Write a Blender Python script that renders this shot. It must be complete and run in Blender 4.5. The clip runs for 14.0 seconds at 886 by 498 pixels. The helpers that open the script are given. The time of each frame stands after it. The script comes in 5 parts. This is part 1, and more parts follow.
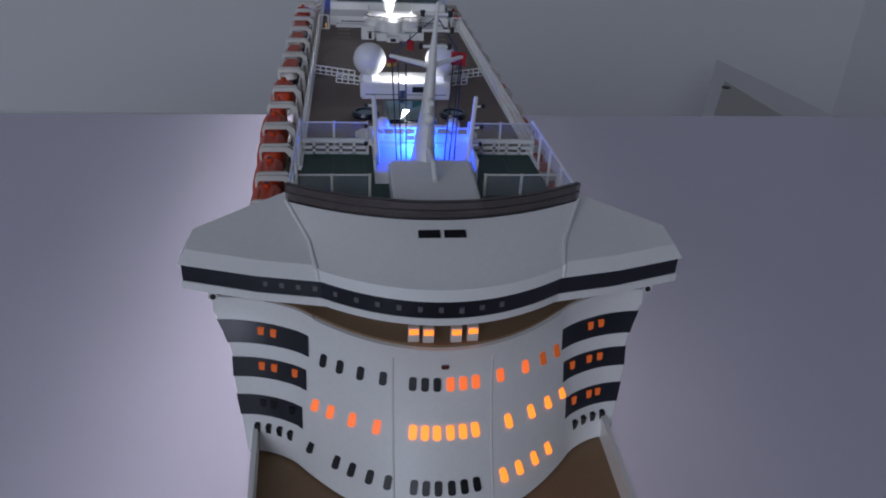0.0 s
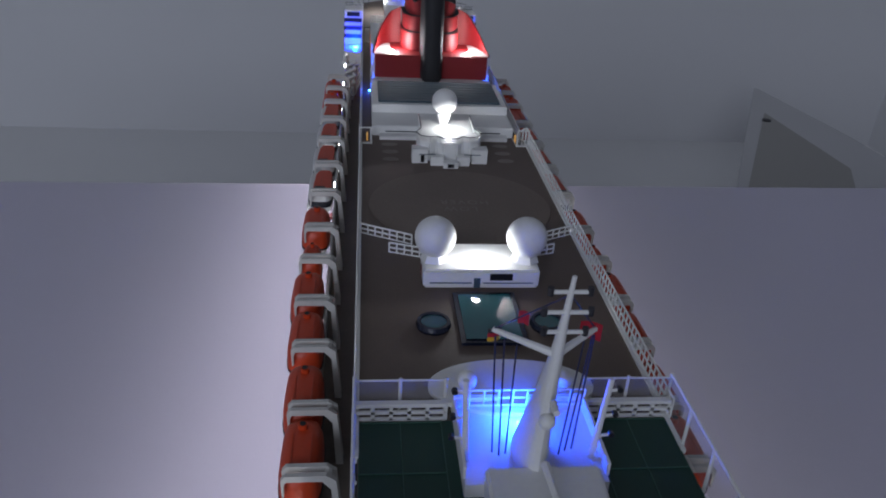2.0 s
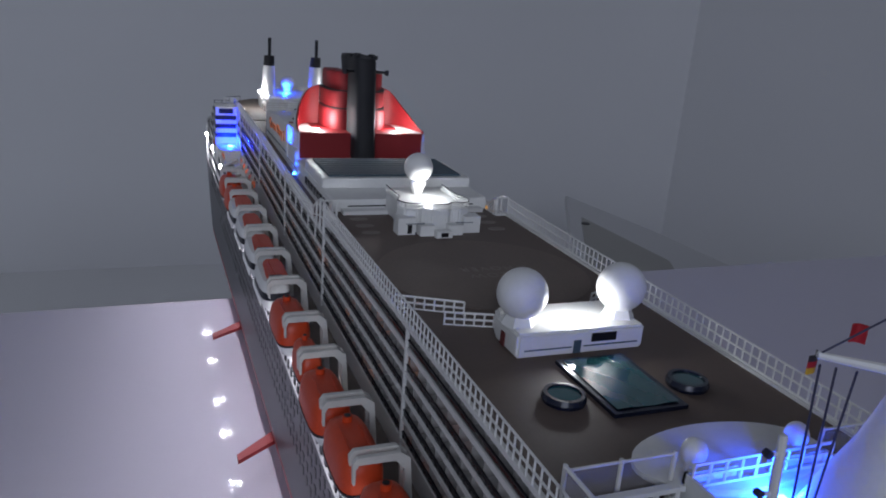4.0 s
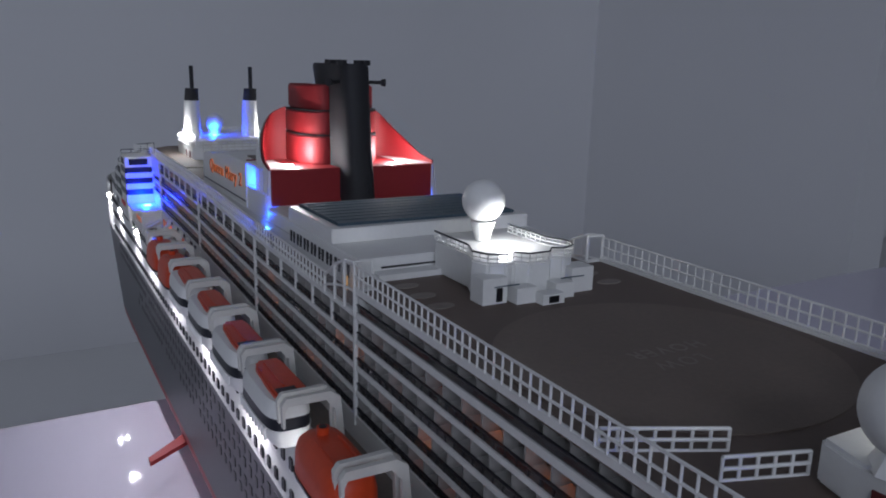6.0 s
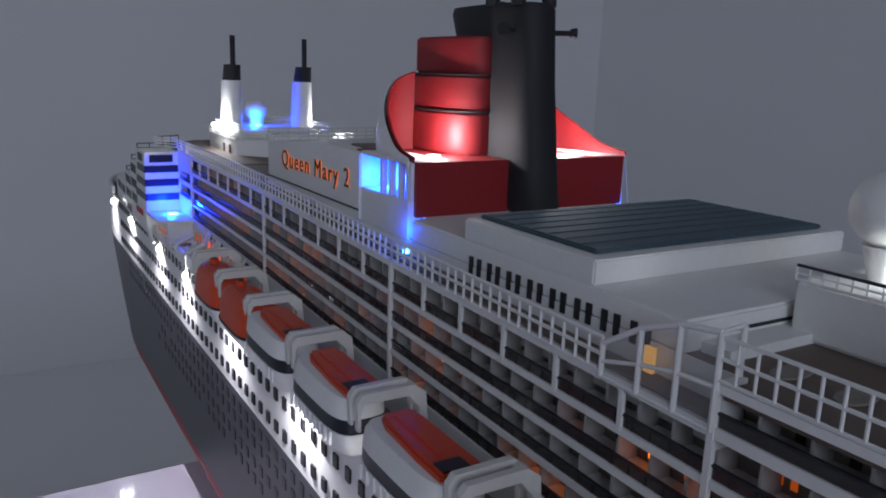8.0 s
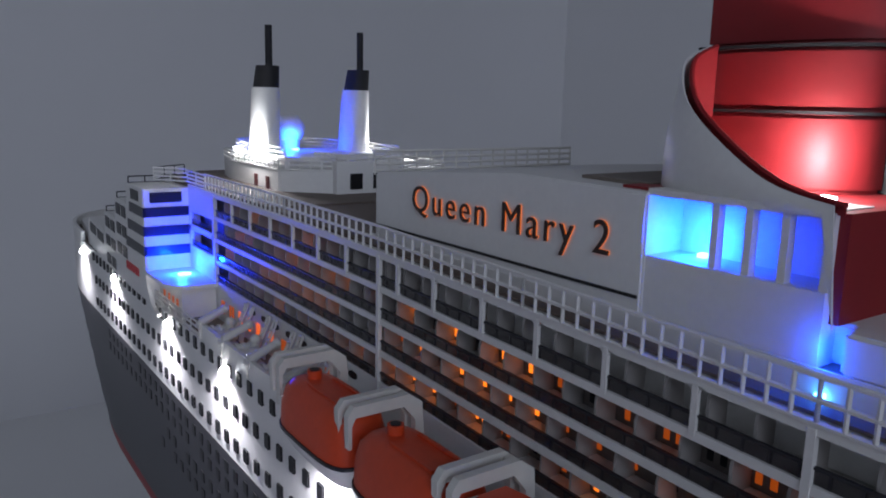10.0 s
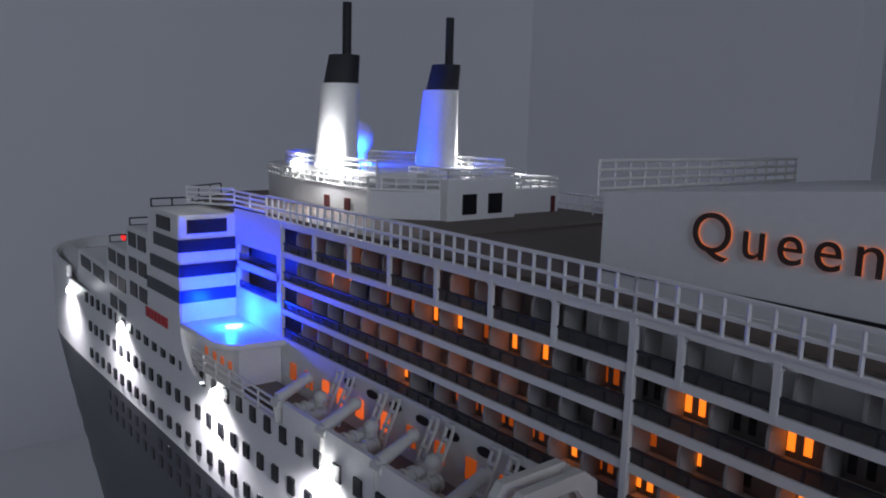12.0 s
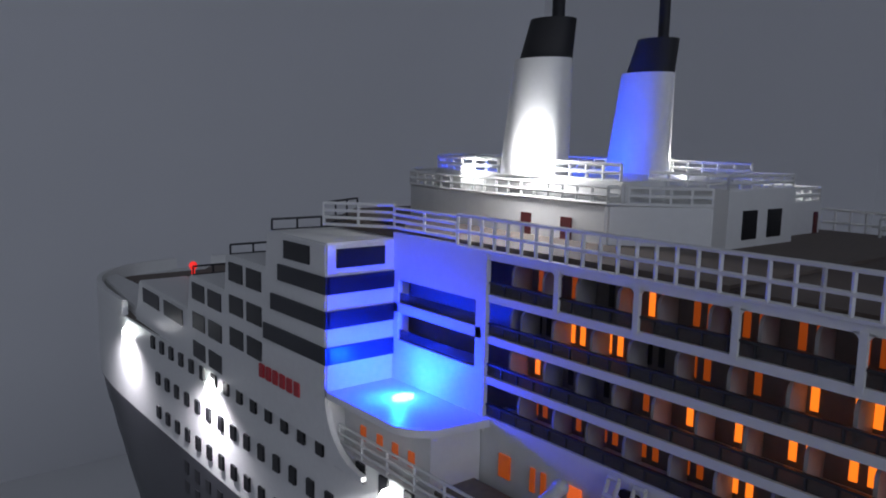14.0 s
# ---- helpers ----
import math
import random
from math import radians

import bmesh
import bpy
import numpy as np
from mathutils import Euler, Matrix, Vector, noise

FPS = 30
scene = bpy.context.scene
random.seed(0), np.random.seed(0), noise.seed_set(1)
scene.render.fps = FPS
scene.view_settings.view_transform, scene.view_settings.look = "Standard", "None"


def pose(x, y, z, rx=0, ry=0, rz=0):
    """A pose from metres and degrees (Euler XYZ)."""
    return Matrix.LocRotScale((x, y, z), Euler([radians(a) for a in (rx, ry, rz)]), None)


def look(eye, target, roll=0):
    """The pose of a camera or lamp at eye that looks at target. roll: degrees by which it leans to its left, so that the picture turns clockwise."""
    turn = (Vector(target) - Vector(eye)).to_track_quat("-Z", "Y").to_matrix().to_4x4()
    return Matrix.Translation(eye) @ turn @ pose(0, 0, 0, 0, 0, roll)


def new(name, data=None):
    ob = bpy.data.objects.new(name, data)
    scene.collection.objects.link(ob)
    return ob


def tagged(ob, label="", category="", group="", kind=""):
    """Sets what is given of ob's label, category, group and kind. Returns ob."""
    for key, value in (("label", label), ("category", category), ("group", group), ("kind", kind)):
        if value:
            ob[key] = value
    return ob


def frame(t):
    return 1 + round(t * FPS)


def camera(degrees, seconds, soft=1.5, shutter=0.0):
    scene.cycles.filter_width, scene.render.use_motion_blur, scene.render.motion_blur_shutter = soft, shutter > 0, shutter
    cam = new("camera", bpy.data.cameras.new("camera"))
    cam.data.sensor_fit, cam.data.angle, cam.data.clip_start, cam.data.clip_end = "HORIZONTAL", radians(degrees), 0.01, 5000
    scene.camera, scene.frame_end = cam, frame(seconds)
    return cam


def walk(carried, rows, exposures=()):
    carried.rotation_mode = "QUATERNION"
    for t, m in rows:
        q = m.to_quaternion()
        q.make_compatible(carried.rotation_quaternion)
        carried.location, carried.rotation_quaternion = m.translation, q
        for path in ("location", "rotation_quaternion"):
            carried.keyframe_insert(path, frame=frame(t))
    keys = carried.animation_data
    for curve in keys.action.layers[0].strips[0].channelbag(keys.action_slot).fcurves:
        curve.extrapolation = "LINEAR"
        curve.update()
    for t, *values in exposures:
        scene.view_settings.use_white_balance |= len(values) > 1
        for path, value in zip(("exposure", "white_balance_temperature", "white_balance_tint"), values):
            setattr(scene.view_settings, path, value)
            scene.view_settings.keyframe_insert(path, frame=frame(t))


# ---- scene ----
cam = camera(60.0, 14.0, soft=1.9)
PATH = [
    (0, (-0.01994, -0.15352, 0.98937), (0.01543, 0.10910, 0.84873), 2.98),
    (0.5, (-0.02173, -0.13793, 0.99478), (0.00987, 0.12281, 0.84981), 2.75),
    (1, (-0.02705, -0.11106, 1.00150), (0.00546, 0.15246, 0.86185), 3.42),
    (1.5, (-0.02879, -0.08077, 1.01282), (0.00041, 0.18168, 0.87046), 3.54),
    (2, (-0.03281, -0.06591, 1.01658), (-0.00182, 0.19691, 0.87529), 3.56),
    (2.5, (-0.05391, -0.05413, 1.01467), (-0.00890, 0.21343, 0.88668), 4.27),
    (3, (-0.07062, -0.04793, 1.00397), (-0.00134, 0.22054, 0.88941), 5.37),
    (5.5, (-0.09776, 0.05480, 0.95614), (0.04002, 0.31200, 0.88638), 1.46),
    (6, (-0.09635, 0.08053, 0.95455), (0.04692, 0.33473, 0.88489), 1.49),
    (6.5, (-0.09723, 0.10466, 0.95011), (0.04525, 0.35838, 0.87714), 1.52),
    (7, (-0.09868, 0.12728, 0.94651), (0.04496, 0.38033, 0.87347), 2.45),
    (7.5, (-0.09990, 0.14926, 0.94155), (0.04685, 0.40115, 0.87074), 2.11),
    (8, (-0.10196, 0.17649, 0.93920), (0.04918, 0.42703, 0.87295), 1.99),
    (8.5, (-0.10153, 0.20605, 0.93617), (0.05410, 0.45487, 0.87398), 1.84),
    (9, (-0.10075, 0.23231, 0.93421), (0.05855, 0.47964, 0.87547), 1.73),
    (11.5, (-0.10594, 0.32028, 0.92789), (0.07828, 0.55118, 0.87548), 1.37),
    (12, (-0.10626, 0.33599, 0.92622), (0.08034, 0.56594, 0.87820), 1.61),
    (12.5, (-0.10555, 0.35185, 0.92512), (0.08497, 0.57869, 0.87775), 1.88),
    (13, (-0.10378, 0.36674, 0.92565), (0.08584, 0.59452, 0.87919), 1.74),
    (13.5, (-0.10509, 0.38193, 0.92477), (0.08405, 0.61082, 0.88188), 1.41),
    (14, (-0.10782, 0.39777, 0.92122), (0.08106, 0.62706, 0.87940), 1.29),
]
walk(cam, [(t, look(eye, target, roll)) for t, eye, target, roll in PATH],
     exposures=((0, 0.1), (3, 0.06), (6, 0.08), (9, 0.04), (12, -0.12), (14, -0.3)))

# ---------------------------------------------------------------- light
world = bpy.data.worlds.new("world")
world.use_nodes = True
scene.world = world
wb = world.node_tree.nodes["Background"]
wb.inputs[0].default_value = (0.55, 0.6, 0.7, 1)
wb.inputs[1].default_value = 0.02
scene.view_settings.exposure = 0.0

S = 0.0345           # half width of the superstructure
DK = 0.9064          # sun deck
TABLE = 0.785
FLOOR = 0.38         # the model stands on a low table
WLINE, BLACKTOP = 0.806, 0.849
LEVELS = (0.9055, 0.8993, 0.8933, 0.8873, 0.8813)
rnd = random.Random(7)


def lamp(name, kind, place, watts, colour, size=0.001, aim=None):
    d = bpy.data.lights.new(name, kind)
    d.energy, d.color = watts, colour
    if kind == "AREA":
        d.shape, d.size, d.size_y = "RECTANGLE", size[0], size[1]
    else:
        d.shadow_soft_size = size
    ob = new(name, d)
    ob.matrix_world = look(place, aim) if aim else Matrix.Translation(place)
    return ob


# dim evening room light: an added area lamp ahead of the bow, source unseen
lamp("window_light", "AREA", (-1.1, -2.54, 1.95), 25.0, (0.73, 0.80, 1.0), (1.5, 1.3), (0.0, 1.2, 0.8))

# ---------------------------------------------------------------- materials
def material(name, colour, rough=0.5, metal=0.0, vary=0.06, scale=60.0, bump=0.0, emit=None, strength=0.0, alpha=1.0, transmission=0.0, coat=0.0, fine=900.0):
    m = bpy.data.materials.new(name)
    m.use_nodes = True
    nt = m.node_tree
    b = nt.nodes["Principled BSDF"]
    b.inputs["Roughness"].default_value = rough
    b.inputs["Metallic"].default_value = metal
    b.inputs["Alpha"].default_value = alpha
    b.inputs["Transmission Weight"].default_value = transmission
    b.inputs["Coat Weight"].default_value = coat
    tc = nt.nodes.new("ShaderNodeTexCoord")
    n1 = nt.nodes.new("ShaderNodeTexNoise")
    n1.inputs["Scale"].default_value = scale
    n1.inputs["Detail"].default_value = 6
    n2 = nt.nodes.new("ShaderNodeTexNoise")
    n2.inputs["Scale"].default_value = fine
    n2.inputs["Detail"].default_value = 3
    info = nt.nodes.new("ShaderNodeObjectInfo")
    add = nt.nodes.new("ShaderNodeMath")
    add.operation = "ADD"
    add2 = nt.nodes.new("ShaderNodeMath")
    add2.operation = "MULTIPLY_ADD"
    add2.inputs[1].default_value = 0.25
    mr = nt.nodes.new("ShaderNodeMapRange")
    mr.inputs[1].default_value, mr.inputs[2].default_value = 0.6, 1.65
    mr.inputs[3].default_value, mr.inputs[4].default_value = 1 - vary, 1 + vary
    mix = nt.nodes.new("ShaderNodeVectorMath")
    mix.operation = "SCALE"
    mix.inputs[0].default_value = colour
    nt.links.new(tc.outputs["Object"], n1.inputs["Vector"])
    nt.links.new(tc.outputs["Object"], n2.inputs["Vector"])
    nt.links.new(n1.outputs["Fac"], add.inputs[0])
    nt.links.new(n2.outputs["Fac"], add.inputs[1])
    nt.links.new(info.outputs["Random"], add2.inputs[0])
    nt.links.new(add.outputs[0], add2.inputs[2])
    nt.links.new(add2.outputs[0], mr.inputs[0])
    nt.links.new(mr.outputs[0], mix.inputs[3])
    nt.links.new(mix.outputs[0], b.inputs["Base Color"])
    if bump:
        bp = nt.nodes.new("ShaderNodeBump")
        bp.inputs["Strength"].default_value = bump
        bp.inputs["Distance"].default_value = 0.0003
        nt.links.new(n2.outputs["Fac"], bp.inputs["Height"])
        nt.links.new(bp.outputs[0], b.inputs["Normal"])
    if emit:
        b.inputs["Emission Color"].default_value = (*emit, 1)
        b.inputs["Emission Strength"].default_value = strength
    return m


def planked(name, colour, pitch, across="x", rough=0.6):
    """Scribed plastic planking: narrow dark grooves at a fixed pitch."""
    m = material(name, colour, rough, vary=0.1, scale=45, bump=0.1)
    nt = m.node_tree
    b = nt.nodes["Principled BSDF"]
    tc = nt.nodes.new("ShaderNodeTexCoord")
    sp = nt.nodes.new("ShaderNodeSeparateXYZ")
    nt.links.new(tc.outputs["Object"], sp.inputs[0])
    f = nt.nodes.new("ShaderNodeMath")
    f.operation = "MULTIPLY"
    f.inputs[1].default_value = 1 / pitch
    nt.links.new(sp.outputs["XYZ".index(across.upper())], f.inputs[0])
    fr = nt.nodes.new("ShaderNodeMath")
    fr.operation = "FRACT"
    nt.links.new(f.outputs[0], fr.inputs[0])
    cmp_ = nt.nodes.new("ShaderNodeMath")
    cmp_.operation = "GREATER_THAN"
    cmp_.inputs[1].default_value = 0.25
    nt.links.new(fr.outputs[0], cmp_.inputs[0])
    bp = nt.nodes.new("ShaderNodeBump")
    bp.inputs["Strength"].default_value = 0.6
    bp.inputs["Distance"].default_value = 0.0002
    nt.links.new(cmp_.outputs[0], bp.inputs["Height"])
    nt.links.new(bp.outputs[0], b.inputs["Normal"])
    return m


WHITE = material("white_plastic", (0.78, 0.78, 0.75), 0.42, vary=0.05, scale=40, bump=0.05)
CREAM = material("cream_plastic", (0.66, 0.65, 0.6), 0.5, vary=0.07, scale=50, bump=0.05)
HULLBLACK = material("black_hull_paint", (0.05, 0.052, 0.06), 0.42, vary=0.15, scale=25, bump=0.04)
HULLRED = material("red_hull_paint", (0.3, 0.03, 0.035), 0.5, vary=0.1, scale=25)
DECK = planked("brown_deck", (0.13, 0.095, 0.075), 0.0009)
DECK2 = material("brown_deck_paint", (0.17, 0.135, 0.11), 0.7, vary=0.15, scale=60)
TAN = planked("tan_deck", (0.24, 0.15, 0.08), 0.0011, "y")
GREYDECK = material("grey_brown_deck", (0.2, 0.17, 0.14), 0.65, vary=0.2, scale=80)
GREEN = material("green_court", (0.008, 0.045, 0.03), 0.5, vary=0.12)
COURTLINE = material("court_line_paint", (0.05, 0.12, 0.09), 0.6)
ORANGE = material("orange_boat_plastic", (0.62, 0.062, 0.015), 0.4, vary=0.1, scale=120, bump=0.08)
FUNNELRED = material("red_funnel_paint", (0.24, 0.008, 0.011), 0.6, vary=0.07, scale=40)
FUNNELBLACK = material("black_funnel_paint", (0.014, 0.014, 0.016), 0.68, vary=0.15, scale=40, bump=0.05)
PARTGREY = material("grey_partition_plastic", (0.4, 0.38, 0.36), 0.5, vary=0.1, scale=60)
DIMPANE = material("dim_pane", (0.14, 0.14, 0.15), 0.3)
DARK = material("dark_window", (0.006, 0.006, 0.008), 0.4, vary=0.1)
BANDBLACK = material("black_band", (0.012, 0.013, 0.02), 0.35, vary=0.1)
# grey brown, kept darker than the outer walls to stand for recess shade
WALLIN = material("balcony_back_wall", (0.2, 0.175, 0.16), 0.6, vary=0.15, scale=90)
AMBER = material("lit_amber_window", (0.8, 0.4, 0.1), 0.5, emit=(1.0, 0.21, 0.012), strength=1.4)
AMBERDIM = material("faint_amber_window", (0.35, 0.1, 0.03), 0.4, emit=(1.0, 0.16, 0.01), strength=0.24)
ORANGEWIN = material("lit_orange_window", (0.8, 0.25, 0.08), 0.5, emit=(1.0, 0.14, 0.02), strength=0.7)
WARM = material("warm_lit_panel", (0.6, 0.4, 0.15), 0.5, emit=(1.0, 0.5, 0.12), strength=0.35)
BACKLIGHT = material("amber_backlight", (0.8, 0.4, 0.1), 0.5, emit=(1.0, 0.2, 0.03), strength=0.5)
LEDW = material("white_led", (1, 1, 1), 0.5, emit=(0.95, 0.97, 1.0), strength=60)
LEDB = material("blue_led", (0.3, 0.5, 1), 0.5, emit=(0.05, 0.3, 1.0), strength=25)
LEDICE = material("icy_blue_led", (0.5, 0.8, 1), 0.5, emit=(0.35, 0.75, 1.0), strength=4)
LEDR = material("red_led", (1, 0.1, 0.1), 0.5, emit=(1.0, 0.02, 0.01), strength=1.0)
SMOKE = material("smoked_clear_plastic", (0.1, 0.08, 0.075), 0.12, vary=0.05, alpha=0.72)
CLEAR = material("clear_plastic", (0.5, 0.5, 0.53), 0.12, vary=0.05, alpha=0.13)
BALGLASS = material("balcony_glass", (0.05, 0.045, 0.045), 0.1, vary=0.1, alpha=0.7)
WATER = material("pool_resin", (0.015, 0.09, 0.1), 0.06, vary=0.06, coat=0.5)
NAVY = material("dark_blue_rim", (0.008, 0.012, 0.03), 0.25)
SKYROOF = material("blue_grey_roof", (0.05, 0.085, 0.11), 0.75, vary=0.2, scale=70, bump=0.05)
MAROON = material("maroon_door", (0.12, 0.02, 0.02), 0.5)
FLAGRED = material("red_flag", (0.4, 0.01, 0.02), 0.6)
FLAGGOLD = material("gold_flag", (0.6, 0.35, 0.02), 0.6)
THREAD = material("rigging_thread", (0.03, 0.03, 0.07), 0.6)
WIRE = material("black_wire_rail", (0.02, 0.02, 0.025), 0.4)
LETTER = material("dark_letter", (0.045, 0.02, 0.015), 0.5)
REDMARK = material("red_lettering", (0.5, 0.03, 0.04), 0.5)
MARKING = material("faint_deck_marking", (0.23, 0.2, 0.175), 0.7, vary=0.2, scale=200)
TABLETOP = material("glossy_white_tabletop", (0.65, 0.62, 0.72), 0.06, vary=0.02, scale=4)
WALLPAINT = material("pale_grey_wall_paint", (0.8, 0.8, 0.8), 0.75, vary=0.05, scale=1.5, bump=0.02)
# ceiling colour darkened to cut bounced light on the decks; real tone unknown
CEILDIM = material("dull_ceiling_paint", (0.38, 0.38, 0.39), 0.8, vary=0.05, scale=1.5)
FLOORMAT = material("pale_floor", (0.88, 0.88, 0.86), 0.45, vary=0.08, scale=2.0)
FRAMEPAINT = material("pale_grey_surround", (0.66, 0.66, 0.65), 0.4, vary=0.03, scale=6)
OLIVE = material("grey_olive_panel", (0.45, 0.44, 0.4), 0.6, vary=0.06, scale=3)


# ---------------------------------------------------------------- mesh helpers
def box(bm, x0, x1, y0, y1, z0, z1):
    v = [bm.verts.new((x, y, z)) for z in (z0, z1) for y in (y0, y1) for x in (x0, x1)]
    for f in ((0, 2, 3, 1), (4, 5, 7, 6), (0, 1, 5, 4), (2, 6, 7, 3), (0, 4, 6, 2), (1, 3, 7, 5)):
        bm.faces.new([v[i] for i in f])
    return v


def prism(bm, loop, axis, a, b):
    """Extrudes a loop of 2D points along an axis from a to b."""
    def at(p, c):
        return {"x": (c, p[0], p[1]), "y": (p[0], c, p[1]), "z": (p[0], p[1], c)}[axis]
    lo, hi = [bm.verts.new(at(p, a)) for p in loop], [bm.verts.new(at(p, b)) for p in loop]
    n = len(loop)
    for i in range(n):
        bm.faces.new((lo[i], lo[(i + 1) % n], hi[(i + 1) % n], hi[i]))
    bm.faces.new(lo[::-1]), bm.faces.new(hi)
    bmesh.ops.recalc_face_normals(bm, faces=bm.faces[:])


def tube(bm, p, q, r, r2=None, n=8, caps=True):
    p, q = Vector(p), Vector(q)
    d = (q - p).normalized()
    u = d.orthogonal().normalized()
    w = d.cross(u)
    r2 = r if r2 is None else r2
    rings = []
    for c, k in ((p, r), (q, r2)):
        rings.append([bm.verts.new(c + k * (math.cos(2 * math.pi * i / n) * u + math.sin(2 * math.pi * i / n) * w)) for i in range(n)])
    for i in range(n):
        bm.faces.new((rings[0][i], rings[0][(i + 1) % n], rings[1][(i + 1) % n], rings[1][i]))
    if caps:
        bm.faces.new(rings[0][::-1]), bm.faces.new(rings[1])


def ball(bm, c, r, u=24, v=14, squash=1.0):
    bmesh.ops.create_uvsphere(bm, u_segments=u, v_segments=v, radius=r, matrix=Matrix.Translation(c) @ Matrix.Diagonal((1, 1, squash, 1)))


def loft(bm, rings, closed=True, caps=True):
    vs = [[bm.verts.new(p) for p in r] for r in rings]
    n = len(rings[0])
    for a, b in zip(vs, vs[1:]):
        for i in range(n if closed else n - 1):
            bm.faces.new((a[i], a[(i + 1) % n], b[(i + 1) % n], b[i]))
    if caps and closed:
        bm.faces.new(vs[0][::-1]), bm.faces.new(vs[-1])
    bmesh.ops.recalc_face_normals(bm, faces=bm.faces[:])


def part(name, bm, mat, parent=None, label="", smooth=35.0, bevel=0.0):
    if bevel:
        bmesh.ops.bevel(bm, geom=[e for e in bm.edges if e.is_manifold and e.calc_face_angle(0) > 0.6], offset=bevel, segments=2, affect="EDGES", clamp_overlap=True)
    me = bpy.data.meshes.new(name)
    bm.to_mesh(me)
    bm.free()
    me.materials.append(mat)
    if smooth:
        me.polygons.foreach_set("use_smooth", [True] * len(me.polygons))
        me.set_sharp_from_angle(angle=radians(smooth))
    ob = new(name, me)
    if parent:
        ob.parent = parent
    if label:
        tagged(ob, label)
    return ob


def boxes(name, mat, parent, *ranges, label="", bevel=0.0):
    bm = bmesh.new()
    for r in ranges:
        box(bm, *r)
    return part(name, bm, mat, parent, label, bevel=bevel)


def again(ob, m, name=None, mat=None):
    """Another object on the same mesh, under the same parent."""
    o = bpy.data.objects.new(name or ob.name.split(".")[0], ob.data)
    scene.collection.objects.link(o)
    o.parent = ob.parent
    o.matrix_basis = m
    return o


# ---------------------------------------------------------------- room
def structure(name, label, category, mat, *ranges, bevel=0.0):
    ob = boxes(name, mat, None, *ranges, bevel=bevel)
    return tagged(ob, label, category, kind="structure")


RX0, RX1, RY0, RY1, RH = -2.6, 3.5, -2.6, 1.7, 2.85
structure("floor", "pale smooth floor of a dim room", "floor", FLOORMAT, (RX0, RX1, RY0, RY1, FLOOR - 0.1, FLOOR))
structure("ceiling", "plain unseen ceiling, darkened to cut bounced light", "ceiling", CEILDIM, (RX0, RX1, RY0, RY1, RH, RH + 0.1))
structure("wall_north", "pale grey painted wall behind the stern", "wall", WALLPAINT, (RX0 - 0.1, RX1 + 0.1, RY1, RY1 + 0.1, FLOOR - 0.1, RH + 0.1))
structure("wall_corner", "pale grey painted wall forming the room corner", "wall", WALLPAINT, (1.26, 1.36, 0.93, RY1, FLOOR, RH))
structure("wall_east", "pale grey painted side wall", "wall", WALLPAINT, (RX1, RX1 + 0.1, RY0, RY1, FLOOR - 0.1, RH + 0.1))
structure("wall_west", "pale grey painted wall along the port side", "wall", WALLPAINT, (RX0 - 0.1, RX0, RY0, RY1, FLOOR - 0.1, RH + 0.1))
# unseen wall; its opening is made up to go with the added lamp
structure("wall_south", "unseen pale grey painted wall with an opening added behind the lamp", "wall", WALLPAINT,
          (RX0 - 0.1, -1.85, RY0 - 0.1, RY0, FLOOR - 0.1, RH + 0.1), (-0.35, RX1 + 0.1, RY0 - 0.1, RY0, FLOOR - 0.1, RH + 0.1),
          (-1.85, -0.35, RY0 - 0.1, RY0, FLOOR - 0.1, 1.3), (-1.85, -0.35, RY0 - 0.1, RY0, 2.6, RH + 0.1))

# low side table with a pale border and an olive inset
side = tagged(new("side_table"), "low side table with pale border and olive inset top", "side table")
bm = bmesh.new()
prism(bm, [(0.755, 1.4), (0.49, 0.885), (0.43, 0.77), (0.72, 0.72), (0.8, 0.92), (0.79, 1.12)][::-1], "z", 0.588, 0.608)
part("border", bm, FRAMEPAINT, side, "pale border", bevel=0.002)
bm = bmesh.new()
prism(bm, [(0.69, 1.22), (0.512, 0.895), (0.46, 0.8), (0.62, 0.79), (0.7, 0.955)][::-1], "z", 0.604, 0.6105)
part("inset", bm, OLIVE, side, "olive inset")
bm = bmesh.new()
tube(bm, (0.672, 1.175, 0.61), (0.672, 1.175, 0.612), 0.008, n=12)
part("stud", bm, DARK, side, "small dark stud")
boxes("pedestal", FRAMEPAINT, side, (0.6, 0.68, 0.9, 1.0, FLOOR, 0.588), bevel=0.003)

# table on which the model stands
table = tagged(new("table"), "glossy white table under the model ship", "table")
bm = bmesh.new()
prism(bm, [(-0.75, -0.9), (0.75, -0.9), (0.75, 0.484), (-0.75, 0.456)], "z", TABLE - 0.03, TABLE)
part("tabletop", bm, TABLETOP, table, bevel=0.003)
for sx, y in ((-0.7, -0.85), (0.7, -0.85), (-0.7, 0.39), (0.7, 0.44)):
    boxes("leg", TABLETOP, table, (sx - 0.025, sx + 0.025, y - 0.025, y + 0.025, FLOOR, TABLE - 0.03), bevel=0.002)

# ---------------------------------------------------------------- the model ship
ship = tagged(new("model_ship"), "plastic model ocean liner with black hull, white decks and tiny lights", "model ship")


def hull_end(z):
    """Where the stern ends at a height: the counter overhangs."""
    return 0.555 + 0.121 * min(1.0, max(0.0, (z - TABLE) / (BLACKTOP - TABLE))) ** 0.7


